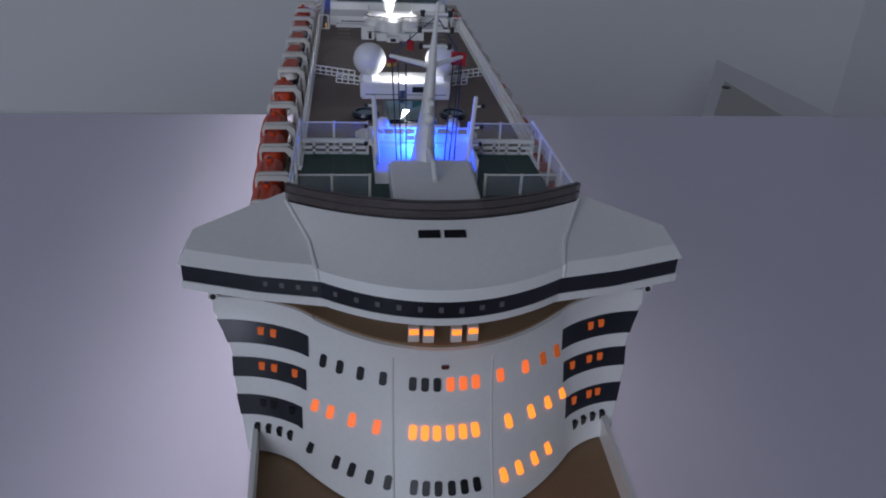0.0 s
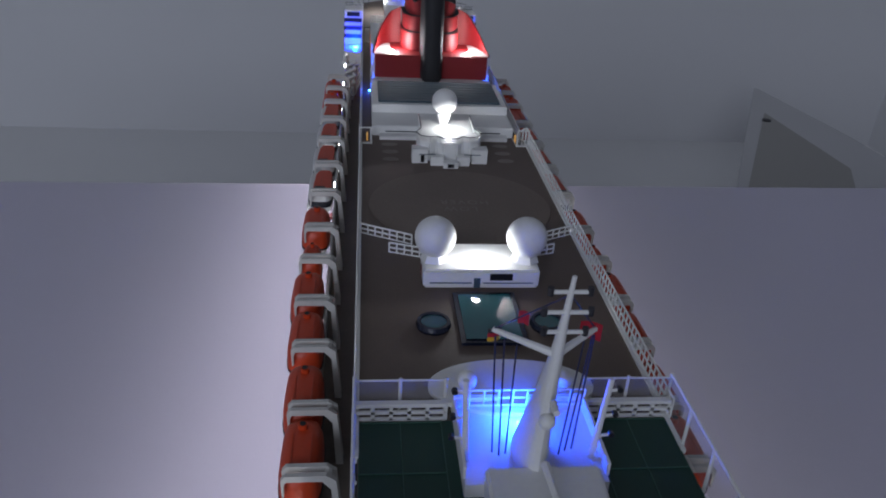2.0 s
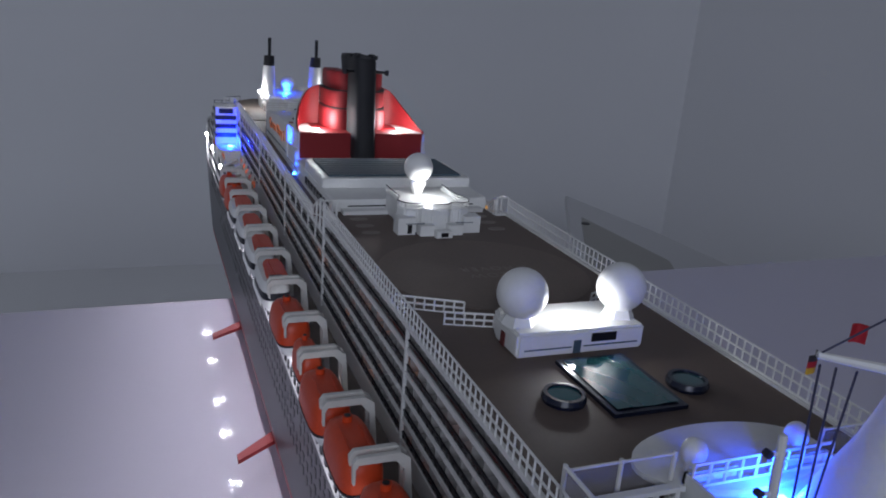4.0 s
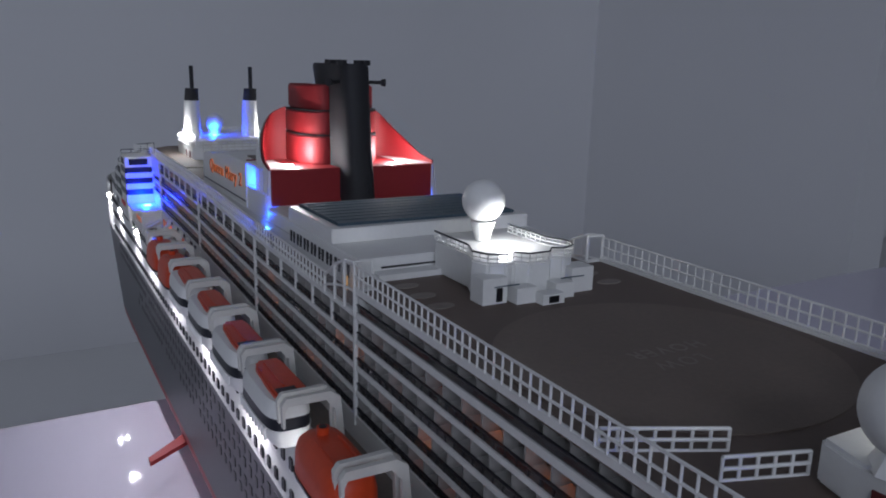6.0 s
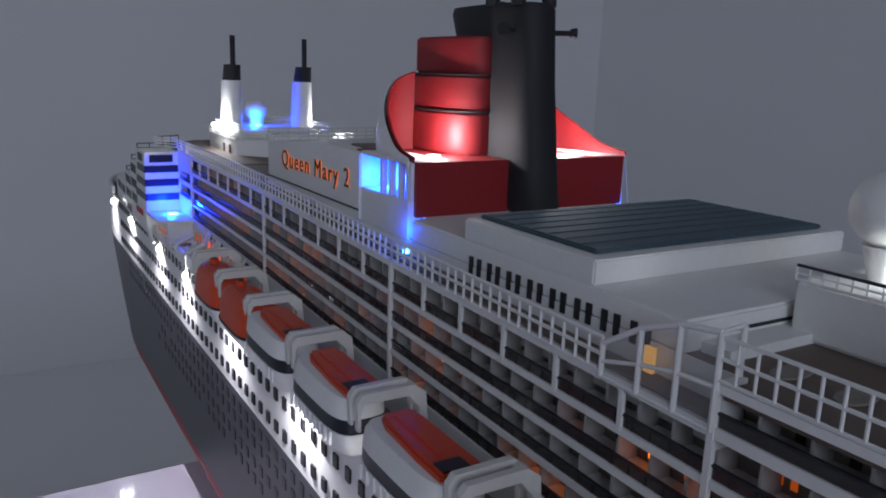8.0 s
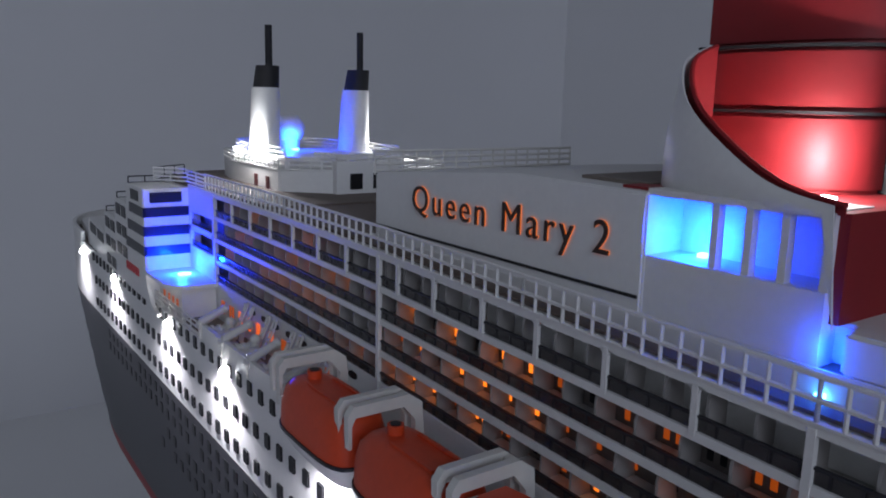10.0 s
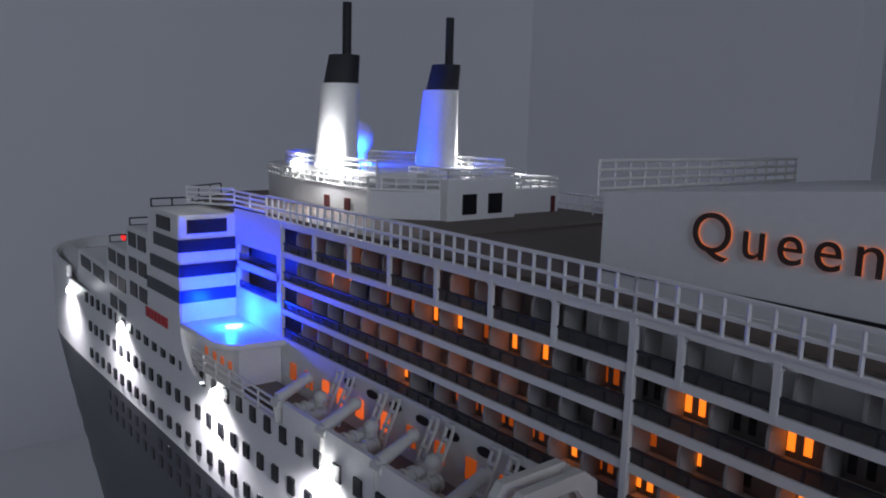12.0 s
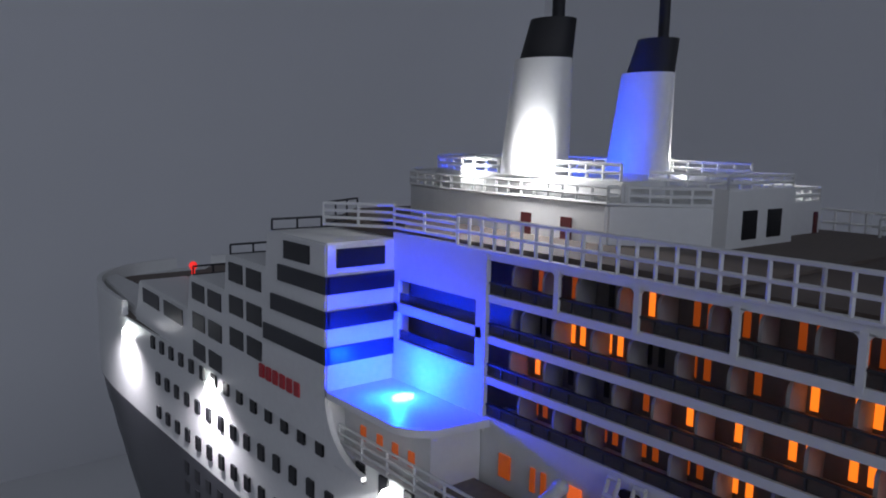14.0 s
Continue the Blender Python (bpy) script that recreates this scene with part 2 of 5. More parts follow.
def hull_half(y, z):
    """Half breadth of the hull at a station and height."""
    if y < 0.06:
        t = max(0.0, min(1.0, (y + 0.215) / 0.275))
        top = 0.047 * t ** 0.22
        low = 0.045 * t ** 1.05
    elif y < 0.5:
        top = low = 0.0455
        top = 0.047 - (0.0015 if y > 0.09 else 0.0015 * (y - 0.06) / 0.03)
    else:
        top = low = 0.0455
    k = max(0.0, min(1.0, (z - TABLE) / (BLACKTOP - TABLE)))
    k = k ** 0.5
    if z <= WLINE:
        e = 1 - ((WLINE - z) / (WLINE - TABLE + 0.0004)) ** 3
        half = (low + (top - low) * k) * max(0.06, e)
    else:
        half = low + (top - low) * k
    if y > 0.5:
        t = min(1.0, (y - 0.5) / (hull_end(z) - 0.5))
        half *= max(0.0, 1 - t ** 10) ** 0.5
    return half


def hull_piece(name, mat, z0, z1, rows, label, top=None):
    bm = bmesh.new()
    ys = [-0.215 + 0.8905 * i / 110 for i in range(111)]
    rings = []
    for y in ys:
        ring = []
        zt = top(y) if top else z1
        for s in (-1, 1):
            for r in range(rows + 1):
                k = r / rows if s > 0 else 1 - r / rows
                z = z0 + (zt - z0) * k
                ring.append((s * hull_half(y, z), y, z))
        rings.append(ring)
    loft(bm, rings)
    return part(name, bm, mat, ship, label, smooth=50)


def rail_height(y):
    """Upper edge of the white hull along the length."""
    if y < 0.012:
        return 0.8545
    return 0.8705 if y < 0.494 else 0.8725


hull_piece("lower_hull", HULLRED, TABLE, WLINE, 8, "dull red underwater hull")
hull_piece("hull", HULLBLACK, WLINE, BLACKTOP, 6, "black painted hull side")
hull_piece("upper_hull", WHITE, BLACKTOP, 0.8765, 2, "white upper hull side", rail_height)
for s in (-1, 1):
    for y0, y1, zt in ((0.008, 0.455, 0.8765), (0.455, 0.494, 0.8722)):
        bm = bmesh.new()
        ys = np.linspace(y0, y1, 40)
        loop = [(s * (hull_half(y, 0.87) + 0.0001), y) for y in ys] + [(s * (hull_half(y, 0.87) - 0.0009), y) for y in ys[::-1]]
        prism(bm, loop if s > 0 else loop[::-1], "z", 0.8695, zt)
        part("promenade_bulwark", bm, WHITE, ship, "white bulwark along the boat deck")
    bm = bmesh.new()
    loop = [(0.4997, 0.8702), (0.4997, 0.882)] + [(0.4997 - 0.0105 * (1 - math.cos(a)), 0.8805 - 0.0095 * math.sin(a)) for a in np.linspace(0, math.pi / 2, 9)] + [(0.4892, 0.8702)]
    prism(bm, loop, "x", min(s * 0.0474, s * 0.0464), max(s * 0.0474, s * 0.0464))
    part("quarter_arch", bm, WHITE, ship)
for y in (0.39, 0.27):
    for s in (-1, 1):
        bm = bmesh.new()
        prism(bm, [(s * 0.043, y + 0.004), (s * 0.0605, y - 0.012), (s * 0.0605, y - 0.0165), (s * 0.043, y - 0.004)], "z", 0.7985, 0.8002)
        part("stabiliser_fin", bm, HULLRED, ship)

# bow deck and promenade deck
bm = bmesh.new()
prism(bm, [(-hull_half(y, 0.855) + 0.0012, y) for y in np.linspace(-0.205, 0.02, 24)] + [(hull_half(y, 0.855) - 0.0012, y) for y in np.linspace(0.02, -0.205, 24)], "z", 0.8535, 0.8555)
part("foredeck", bm, TAN, ship, "tan planked foredeck", smooth=0)
boxes("promenade_deck", GREYDECK, ship, (-0.0448, 0.0448, 0.02, 0.53, 0.866, 0.8712), label="grey brown boat deck")

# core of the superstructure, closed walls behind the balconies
boxes("superstructure_core", WALLIN, ship, (-S + 0.0052, S - 0.0052, 0.05, 0.53, 0.876, DK - 0.0006), label="balcony back wall with the dimness of the recesses in its colour")
bm = bmesh.new()
loft(bm, [[(-S + 0.0002, y, 0.8708), (S - 0.0002, y, 0.8708), (S - 0.0002, y, z), (-S + 0.0002, y, z)] for y, z in ((0.05, 0.8768), (0.2288, 0.8768), (0.308, 0.878), (0.35, 0.8792), (0.389, 0.8803), (0.53, 0.8808))])
part("boat_deck_wall", bm, WHITE, ship, "white wall along the boat deck")
bm = bmesh.new()
prism(bm, [(-S + 0.0007, 0.02), (S - 0.0007, 0.02), (S - 0.0007, 0.2282), (0.0294, 0.2282), (0.0294, 0.4), (S - 0.0007, 0.4), (S - 0.0007, 0.44),
           (-S + 0.0007, 0.44), (-S + 0.0007, 0.4), (-0.0294, 0.4), (-0.0294, 0.2282), (-S + 0.0007, 0.2282)], "z", DK - 0.0012, DK)
part("sun_deck", bm, DECK, ship, "brown planked sun deck", smooth=0)
bm = bmesh.new()
prism(bm, [(-S + 0.0007, 0.44), (S - 0.0007, 0.44), (S - 0.0007, 0.519), (0.02, 0.534), (-0.02, 0.534), (-S + 0.0007, 0.519)], "z", DK - 0.0012, DK + 0.0004)
part("aft_deck", bm, DECK2, ship, "brown painted aft deck", smooth=0)

# ---- balcony sides
PILLARS = [0.4636, 0.4511, 0.4386, 0.4260, 0.4136, 0.4014, 0.3826, 0.3716, 0.3590, 0.3470, 0.3345, 0.3214, 0.2950, 0.2820, 0.2693, 0.2563, 0.2430]
BIG = [0.4771, 0.389, 0.3083, 0.2288, 0.1365]
Y0, Y1 = 0.055, 0.4771
PITCH = 0.0062
SHEER = ((0.2288, -0.0043), (0.289, -0.0034), (0.308, -0.003), (0.35, -0.0018), (0.389, -0.0007), (0.43, -0.0002), (0.5, -0.0001))


def sheer(y):
    """How much lower the balcony decks run at a station than at the stern."""
    return float(np.interp(y, [p[0] for p in SHEER], [p[1] for p in SHEER]))


def strip(bm, x0, x1, y0, y1, z0, z1):
    """A long flat bar along the side that follows the sheer."""
    cuts = sorted({y0, y1} | {p[0] for p in SHEER if y0 < p[0] < y1})
    loft(bm, [[(x0, y, z0 + sheer(y)), (x1, y, z0 + sheer(y)), (x1, y, z1 + sheer(y)), (x0, y, z1 + sheer(y))] for y in cuts])


def balcony_side(s):
    """One side of balconies: slabs, posts, partitions, glass and doors."""
    def xs(a, b):
        return (min(s * a, s * b), max(s * a, s * b))
    # slabs with their white edges
    for i, z in enumerate(LEVELS):
        thick = 0.0011 if i else 0.0014
        bm = bmesh.new()
        strip(bm, *xs(S, S - 0.0056), Y0, Y1, z - thick / 2, z + thick / 2)
        part("balcony_slab", bm, WHITE, ship)
    # the forward part carries one deck more
    boxes("balcony_slab", WHITE, ship, (*xs(S, S - 0.001), 0.05, 0.2288, 0.906, 0.9071))
    # side walk beside the deck houses, a step below the sun deck
    bm = bmesh.new()
    strip(bm, *xs(S - 0.0008, 0.0296), 0.2294, 0.4, LEVELS[0] + 0.0008, LEVELS[0] + 0.0012)
    part("side_walk", bm, DECK2, ship, "brown side walk along the houses", smooth=0)
    boxes("side_walk_wall", WHITE, ship, (*xs(0.0294, 0.0297), 0.2294, 0.4, 0.897, DK + 0.0002), label="white wall along the side walk")
    boxes("end_wall", WHITE, ship, (*xs(S - 0.0008, 0.0297), 0.2284, 0.2294, 0.899, DK + 0.0005))
    # posts
    small = bmesh.new()
    box(small, *xs(S + 0.0001, S - 0.0005), -0.00038, 0.00038, LEVELS[1], LEVELS[0] - 0.0003)
    small = part("balcony_post", small, WHITE, ship)
    small.location = (0, PILLARS[0], sheer(PILLARS[0]))
    for y in PILLARS[1:]:
        again(small, Matrix.Translation((0, y, sheer(y))))
    gusset = bmesh.new()
    for d in (-1, 1):
        curve = [(d * (0.0003 + 0.0011 * (1 - math.sin(a))), LEVELS[0] - 0.0006 - 0.0011 * (1 - math.cos(a))) for a in np.linspace(0, math.pi / 2, 5)]
        prism(gusset, [(d * 0.0003, LEVELS[0] - 0.0005)] + [(p, z) for p, z in curve], "x", *xs(S, S - 0.0005))
    gusset = part("post_gusset", gusset, WHITE, ship)
    gusset.location = (0, PILLARS[0], sheer(PILLARS[0]))
    for y in PILLARS[1:]:
        again(gusset, Matrix.Translation((0, y, sheer(y))))
    for y in BIG:
        top = LEVELS[0] + sheer(y) if y > 0.23 else 0.9064
        bm = bmesh.new()
        box(bm, *xs(S + 0.0002, S - 0.0006), y - 0.00045, y + 0.00045, 0.8795 + sheer(y), top)
        part("tall_post", bm, WHITE, ship)
    # partitions between balconies: rounded white fins
    fin = bmesh.new()
    loop = [(s * (S - 0.0055), -0.0022), (s * (S - 0.0015), -0.0022), (s * (S - 0.0015), 0.0012), (s * (S - 0.0017), 0.0018), (s * (S - 0.0022), 0.0022), (s * (S - 0.0055), 0.0024)]
    prism(fin, loop, "y", -0.0002, 0.0002)
    rest = bmesh.new()
    fin = part("partition", fin, PARTGREY, ship)
    fin.location = (0, Y1 - 0.004, LEVELS[1] - 0.0033 + sheer(Y1))
    for i in range(4):
        zc = (LEVELS[i] + (LEVELS[i + 1] if i < 4 else 0.8766)) / 2 - 0.0004
        y = Y1 - 0.004 - (i % 2) * 0.002
        while y > Y0:
            if i == 1 and abs(y - (Y1 - 0.004)) < 1e-6:
                y -= PITCH
                continue
            if s < 0 and y > 0.14:
                again(fin, Matrix.Translation((0, y, zc + sheer(y))))
            else:
                box(rest, *xs(S - 0.001, S - 0.0055), y - 0.0002, y + 0.0002, zc - 0.0027 + sheer(y), zc + 0.0017 + sheer(y))
            y -= PITCH * (0.94 if rnd.random() < 0.5 else 1.06)
    tagged(part("partition_rest", rest, PARTGREY, ship), "white partitions between balconies", kind="stuff")
    # cabins under the upper forward deck
    bm, dk = bmesh.new(), bmesh.new()
    y = 0.224
    while y > Y0 + 0.004:
        box(bm, *xs(S - 0.0016, S - 0.0055), y - 0.0002, y + 0.0002, 0.9018, 0.906)
        box(dk, *xs(S - 0.0051, S - 0.0056), y - 0.0032, y - 0.002, 0.902, 0.9052)
        y -= PITCH
    tagged(part("partition_rest", bm, PARTGREY, ship), "grey partitions between balconies", kind="stuff")
    tagged(part("dark_cabin_window_rest", dk, DARK, ship), "dark unlit cabin windows", kind="stuff")
    boxes("balustrade_glass", BALGLASS, ship, (*xs(S - 0.0004, S - 0.0006), Y0, 0.2284, 0.9018, 0.9034))
    boxes("balustrade_rail", WIRE, ship, (*xs(S - 0.0002, S - 0.0007), Y0, 0.2284, 0.9034, 0.9037))
    # balustrade glass and its rail
    for i in range(4):
        zt = LEVELS[i]
        zb = LEVELS[i + 1] if i < 4 else 0.8766
        bm = bmesh.new()
        strip(bm, *xs(S - 0.0004, S - 0.0006), Y0, Y1 - 0.0006, zb + 0.0006, zb + 0.0021)
        part("balustrade_glass", bm, BALGLASS, ship)
        bm = bmesh.new()
        strip(bm, *xs(S - 0.0002, S - 0.0007), Y0, Y1 - 0.0006, zb + 0.0021, zb + 0.0024)
        for k in range(int((Y1 - Y0) / 0.0031)):
            yk = Y0 + 0.0031 * k
            box(bm, *xs(S - 0.0003, S - 0.0007), yk, yk + 0.00022, zb + 0.0006 + sheer(yk), zb + 0.0022 + sheer(yk))
        part("balustrade_rail", bm, WIRE, ship)
    # doors and windows in the back wall
    door = bmesh.new()
    xw = S - 0.0052
    box(door, *xs(xw + 0.0001, xw - 0.0004), -0.00042, 0.00042, -0.0019, 0.0018)
    lit = part("cabin_window", door, AMBER, ship, "amber lit cabin window")
    first = True
    dim = None
    dark = bmesh.new()
    for i in range(4):
        zc = (LEVELS[i] + (LEVELS[i + 1] if i < 4 else 0.8766)) / 2 + 0.0002
        y = Y1 - 0.006
        while y > Y0 + 0.01:
            state = rnd.random()
            if y < 0.34:
                state = 0.17 + 0.83 * state
            else:
                state = 0.52 * state
            for dy in (0, -0.0018):
                if s < 0 and state < 0.24 and y > 0.1:
                    if first:
                        lit.location, first = (0, y + dy, zc + sheer(y)), False
                    else:
                        again(lit, Matrix.Translation((0, y + dy, zc + sheer(y))))
                elif s < 0 and state < 0.4 and y > 0.1:
                    if dim is None:
                        b2 = bmesh.new()
                        box(b2, *xs(xw + 0.0001, xw - 0.0004), -0.00042, 0.00042, -0.0019, 0.0018)
                        dim = part("cabin_window", b2, AMBERDIM, ship, "faintly lit amber cabin window")
                        dim.location = (0, y + dy, zc + sheer(y))
                    else:
                        again(dim, Matrix.Translation((0, y + dy, zc + sheer(y))))
                elif state < 0.8:
                    box(dark, *xs(xw + 0.0001, xw - 0.0004), y + dy - 0.00042, y + dy + 0.00042, zc - 0.0019 + sheer(y), zc + 0.0018 + sheer(y))
            y -= PITCH
    if s > 0:
        lit.location = (0, 0.2, LEVELS[1] - 0.003)
    tagged(part("dark_cabin_window_rest", dark, DARK, ship), "dark unlit cabin windows", kind="stuff")


balcony_side(-1)
balcony_side(1)


# ---- railings
def railing(points, height, bars, pitch, r=0.00022, name="railing", mat=None, label="", low=0.0):
    """A lattice rail along a polyline of 3D points."""
    bm = bmesh.new()
    for a, b in zip(points, points[1:]):
        a, b = Vector(a), Vector(b)
        for k in range(bars):
            h = Vector((0, 0, low + (height - low) * (k / (bars - 1) if bars > 1 else 1)))
            tube(bm, a + h, b + h, r, n=5)
        n = max(1, round((b - a).length / pitch))
        for i in range(n + 1):
            p = a.lerp(b, i / n)
            tube(bm, p, p + Vector((0, 0, height)), r * 0.9, n=5, caps=False)
    return part(name, bm, mat or WHITE, ship, label)


for s in (-1, 1):
    railing([(s * S, 0.2288, 0.9075), (s * S, 0.06, 0.9072)], 0.005, 3, 0.0024, 0.00025)
    railing([(s * S, y, LEVELS[0] + 0.0005 + sheer(y)) for y in (0.4835, 0.43, 0.389, 0.35, 0.308, 0.289, 0.247)], 0.0046, 3, 0.0027, 0.0003)
    # glazed cage where the upper deck begins
    zb = LEVELS[0] + sheer(0.235)
    cage = [(0.2288, 0.9129), (0.2345, 0.9122), (0.2405, 0.9098), (0.247, 0.9058)]
    bm = bmesh.new()
    for (ya, za), (yb, zt) in zip(cage, cage[1:]):
        tube(bm, (s * S, ya, za), (s * S, yb, zt), 0.0004)
        for k in (0.0, 0.45):
            tube(bm, (s * S, ya, zb + k * (za - zb)), (s * S, yb, zb + k * (zt - zb)), 0.0003)
    for ya, za in cage:
        tube(bm, (s * S, ya, zb), (s * S, ya, za), 0.0004)
    for k in (0.0, 0.45, 1.0):
        tube(bm, (s * S, 0.2288, zb + k * 0.0117), (s * (S - 0.0045), 0.2294, zb + k * 0.0117), 0.0003)
    tube(bm, (s * (S - 0.0045), 0.2294, zb), (s * (S - 0.0045), 0.2294, 0.9129), 0.0004)
    part("rail_tower", bm, WHITE, ship, "white framed cage at the end of the upper deck")
    bm = bmesh.new()
    prism(bm, [(0.2288, zb), (0.247, zb), (0.247, 0.9058), (0.2405, 0.9098), (0.2345, 0.9122), (0.2288, 0.9129)], "x", min(s * (S - 0.0001), s * (S + 0.0001)), max(s * (S - 0.0001), s * (S + 0.0001)))
    part("cage_glass", bm, CLEAR, ship, "clear plastic pane of the cage")
    boxes("cage_lamp", WARM, ship, (min(s * 0.0312, s * 0.0318), max(s * 0.0312, s * 0.0318), 0.2408, 0.2424, 0.9032, 0.9066), label="dull warm lit panel in the cage")
    # stepped rail at the after end
    railing([(s * S, 0.4995, 0.907), (s * S, 0.4835, 0.907)], 0.0032, 4, 0.0065, 0.00028)
    railing([(s * 0.041, 0.511, 0.9068), (s * S, 0.4995, 0.907)], 0.0036, 4, 0.0065, 0.00028)
    railing([(s * 0.03, 0.5175, 0.9068), (s * 0.041, 0.511, 0.9068)], 0.0036, 2, 0.004, 0.0002, mat=WIRE)

# ---- bridge front


def arc(n, half, y_edge, y_mid, power=2.0):
    return [(half * (2 * i / n - 1), y_mid + (y_edge - y_mid) * abs(2 * i / n - 1) ** power) for i in range(n + 1)]


NF = 24


def front(name, mat, rows, label="", back=0.05):
    """A curved shell: rows of (z, half width, y at the edge, y in the middle)."""
    bm = bmesh.new()
    rings = []
    for z, half, ye, ym in rows:
        c = arc(NF, half, ye, ym)
        rings.append([(x, y, z) for x, y in c] + [(half, back, z), (-half, back, z)])
    loft(bm, rings)
    return part(name, bm, mat, ship, label, smooth=40)


front("bridge_top", WHITE, [(0.8981, 0.0268, -0.0085, -0.0178), (0.8998, 0.0268, -0.0085, -0.0178)], "white sill under the bridge windows", 0.03)
front("bridge_window_band", BANDBLACK, [(0.8998, 0.0266, -0.0083, -0.0176), (0.9042, 0.0266, -0.0083, -0.0176)], "black band of bridge windows", 0.03)
SLOPE = [(0.9042, 0.0272, -0.0085, -0.0182), (0.9062, 0.0276, -0.0070, -0.0166), (0.9085, 0.0295, 0.002, -0.0098), (0.9135, 0.0352, 0.0132, 0.0025)]
front("bridge_house", WHITE, SLOPE[:2], "white house behind the bridge front", 0.03)
bm = bmesh.new()
rings = []
for z, half, ye, ym in SLOPE[1:]:
    rings.append([(x, y, z) for x, y in arc(NF, half, ye, ym)])
loft(bm, rings, closed=False, caps=False)
bmesh.ops.solidify(bm, geom=bm.faces[:], thickness=0.0006)
part("bridge_front", bm, WHITE, ship, "white sloping bridge front", smooth=40)
for s in (-1, 1):
    def wing(name, mat, z0, z1, grow=0.0, rise=0.0, label=""):
        bm = bmesh.new()
        loop = [(s * 0.0255, -0.0088 - grow), (s * 0.0408, -0.0056 - grow), (s * (0.058 + grow), 0.0 - grow), (s * (0.058 + grow), 0.0095), (s * 0.0552, 0.0115), (s * 0.0255, 0.024)]
        prism(bm, loop if s > 0 else loop[::-1], "z", z0, z1)
        return part(name, bm, mat, ship, label)
    wing("bridge_wing_sill", WHITE, 0.8978, 0.8998)
    wing("bridge_wing_band", BANDBLACK, 0.8998, 0.9042, -0.0003)
    # wing roof with a bevelled lip
    bm = bmesh.new()
    lo = [(s * 0.0255, -0.0092), (s * 0.0408, -0.006), (s * 0.0584, -0.0004), (s * 0.0584, 0.0098), (s * 0.0552, 0.0118), (s * 0.0345, 0.0235)]
    hi = [(s * 0.0255, -0.0062), (s * 0.0402, -0.0032), (s * 0.057, 0.0024), (s * 0.057, 0.0088), (s * 0.0548, 0.0108), (s * 0.0346, 0.0232)]
    top = [(s * 0.0298, 0.004), (s * 0.0395, 0.0062), (s * 0.0562, 0.0082), (s * 0.0562, 0.0088), (s * 0.0548, 0.0104), (s * 0.0347, 0.0225)]
    rings = [[(x, y, 0.9042) for x, y in lo], [(x, y, 0.9066) for x, y in hi], [(x, y, 0.9122 if y > 0.02 else 0.9084) for x, y in top]]
    loft(bm, rings)
    part("bridge_wing_roof", bm, WHITE, ship, smooth=20)
    # bright crease between front and wing
    bm = bmesh.new()
    crease = [(0.0272, -0.0085, 0.9042), (0.0276, -0.0070, 0.9062), (0.0295, 0.002, 0.9085), (0.0352, 0.0132, 0.9135)]
    for p, q in zip(crease, crease[1:]):
        tube(bm, (s * p[0], p[1], p[2]), (s * q[0], q[1], q[2]), 0.0005, n=8)
    part("front_crease", bm, WHITE, ship, smooth=80)
    # docking lamp under the wing
    bm = bmesh.new()
    tube(bm, (s * 0.0515, 0.0, 0.8955), (s * 0.0515, 0.003, 0.8955), 0.0011, n=12)
    part("wing_lamp", bm, WHITE, ship)
    bm = bmesh.new()
    tube(bm, (s * 0.0515, -0.0002, 0.8955), (s * 0.0515, 0.0005, 0.8955), 0.0007, n=12)
    part("lamp_lens", bm, DARK, ship)
# glimpses of the panes inside the dark band
pane = bmesh.new()
box(pane, -0.0005, 0.0005, -0.0002, 0.0002, -0.0006, 0.0006)
pane = part("bridge_pane", pane, DIMPANE, ship, "small pale grey bridge window pane")
pane.location = (0.003, -0.0181, 0.902)
for x in np.linspace(-0.0235, 0.012, 9):
    y = -0.0176 + 0.0093 * (x / 0.0266) ** 2
    again(pane, pose(x, y - 0.0001, 0.902, 0, 0, math.degrees(math.atan(2 * 0.0093 * x / 0.0266 ** 2))))
for i in range(8):
    k = (i + 0.5) / 8
    x = -0.0262 - 0.029 * k
    y = -0.0085 + (0.0033 * k / 0.5 if k < 0.5 else 0.0033 + 0.0054 * (k - 0.5) / 0.5)
    again(pane, pose(x, y + 0.0001, 0.902, 0, 0, -14))
# two small windows above
for x in (-0.0052, 0.0006):
    bm = bmesh.new()
    prism(bm, [(-0.0027, 0.9114), (-0.0029, 0.9117), (-0.0009, 0.9125), (-0.0006, 0.9122), (0.0, 0.9114)], "x", x, x + 0.0049)
    part("front_window", bm, DARK, ship)

# open deck below the bridge and curved front with its windows
front("lower_parapet", WHITE, [(0.856, 0.0335, -0.0125, -0.0335), (0.8635, 0.0332, -0.0095, -0.0278), (0.8735, 0.0330, -0.0063, -0.0212), (0.8835, 0.0322, -0.0035, -0.0176), (0.889, 0.0318, -0.0022, -0.0176), (0.892, 0.0318, -0.0022, -0.0184)], "white curved forward superstructure", 0.06)
front("observation_deck", TAN, [(0.8915, 0.0312, -0.0012, -0.0172), (0.8926, 0.0312, -0.0012, -0.0172)], "tan open deck under the bridge", 0.05)
front("recess_wall", WHITE, [(0.8915, 0.026, 0.002, -0.0095), (0.8982, 0.026, 0.002, -0.0095)], "white recessed wall under the bridge", 0.05)


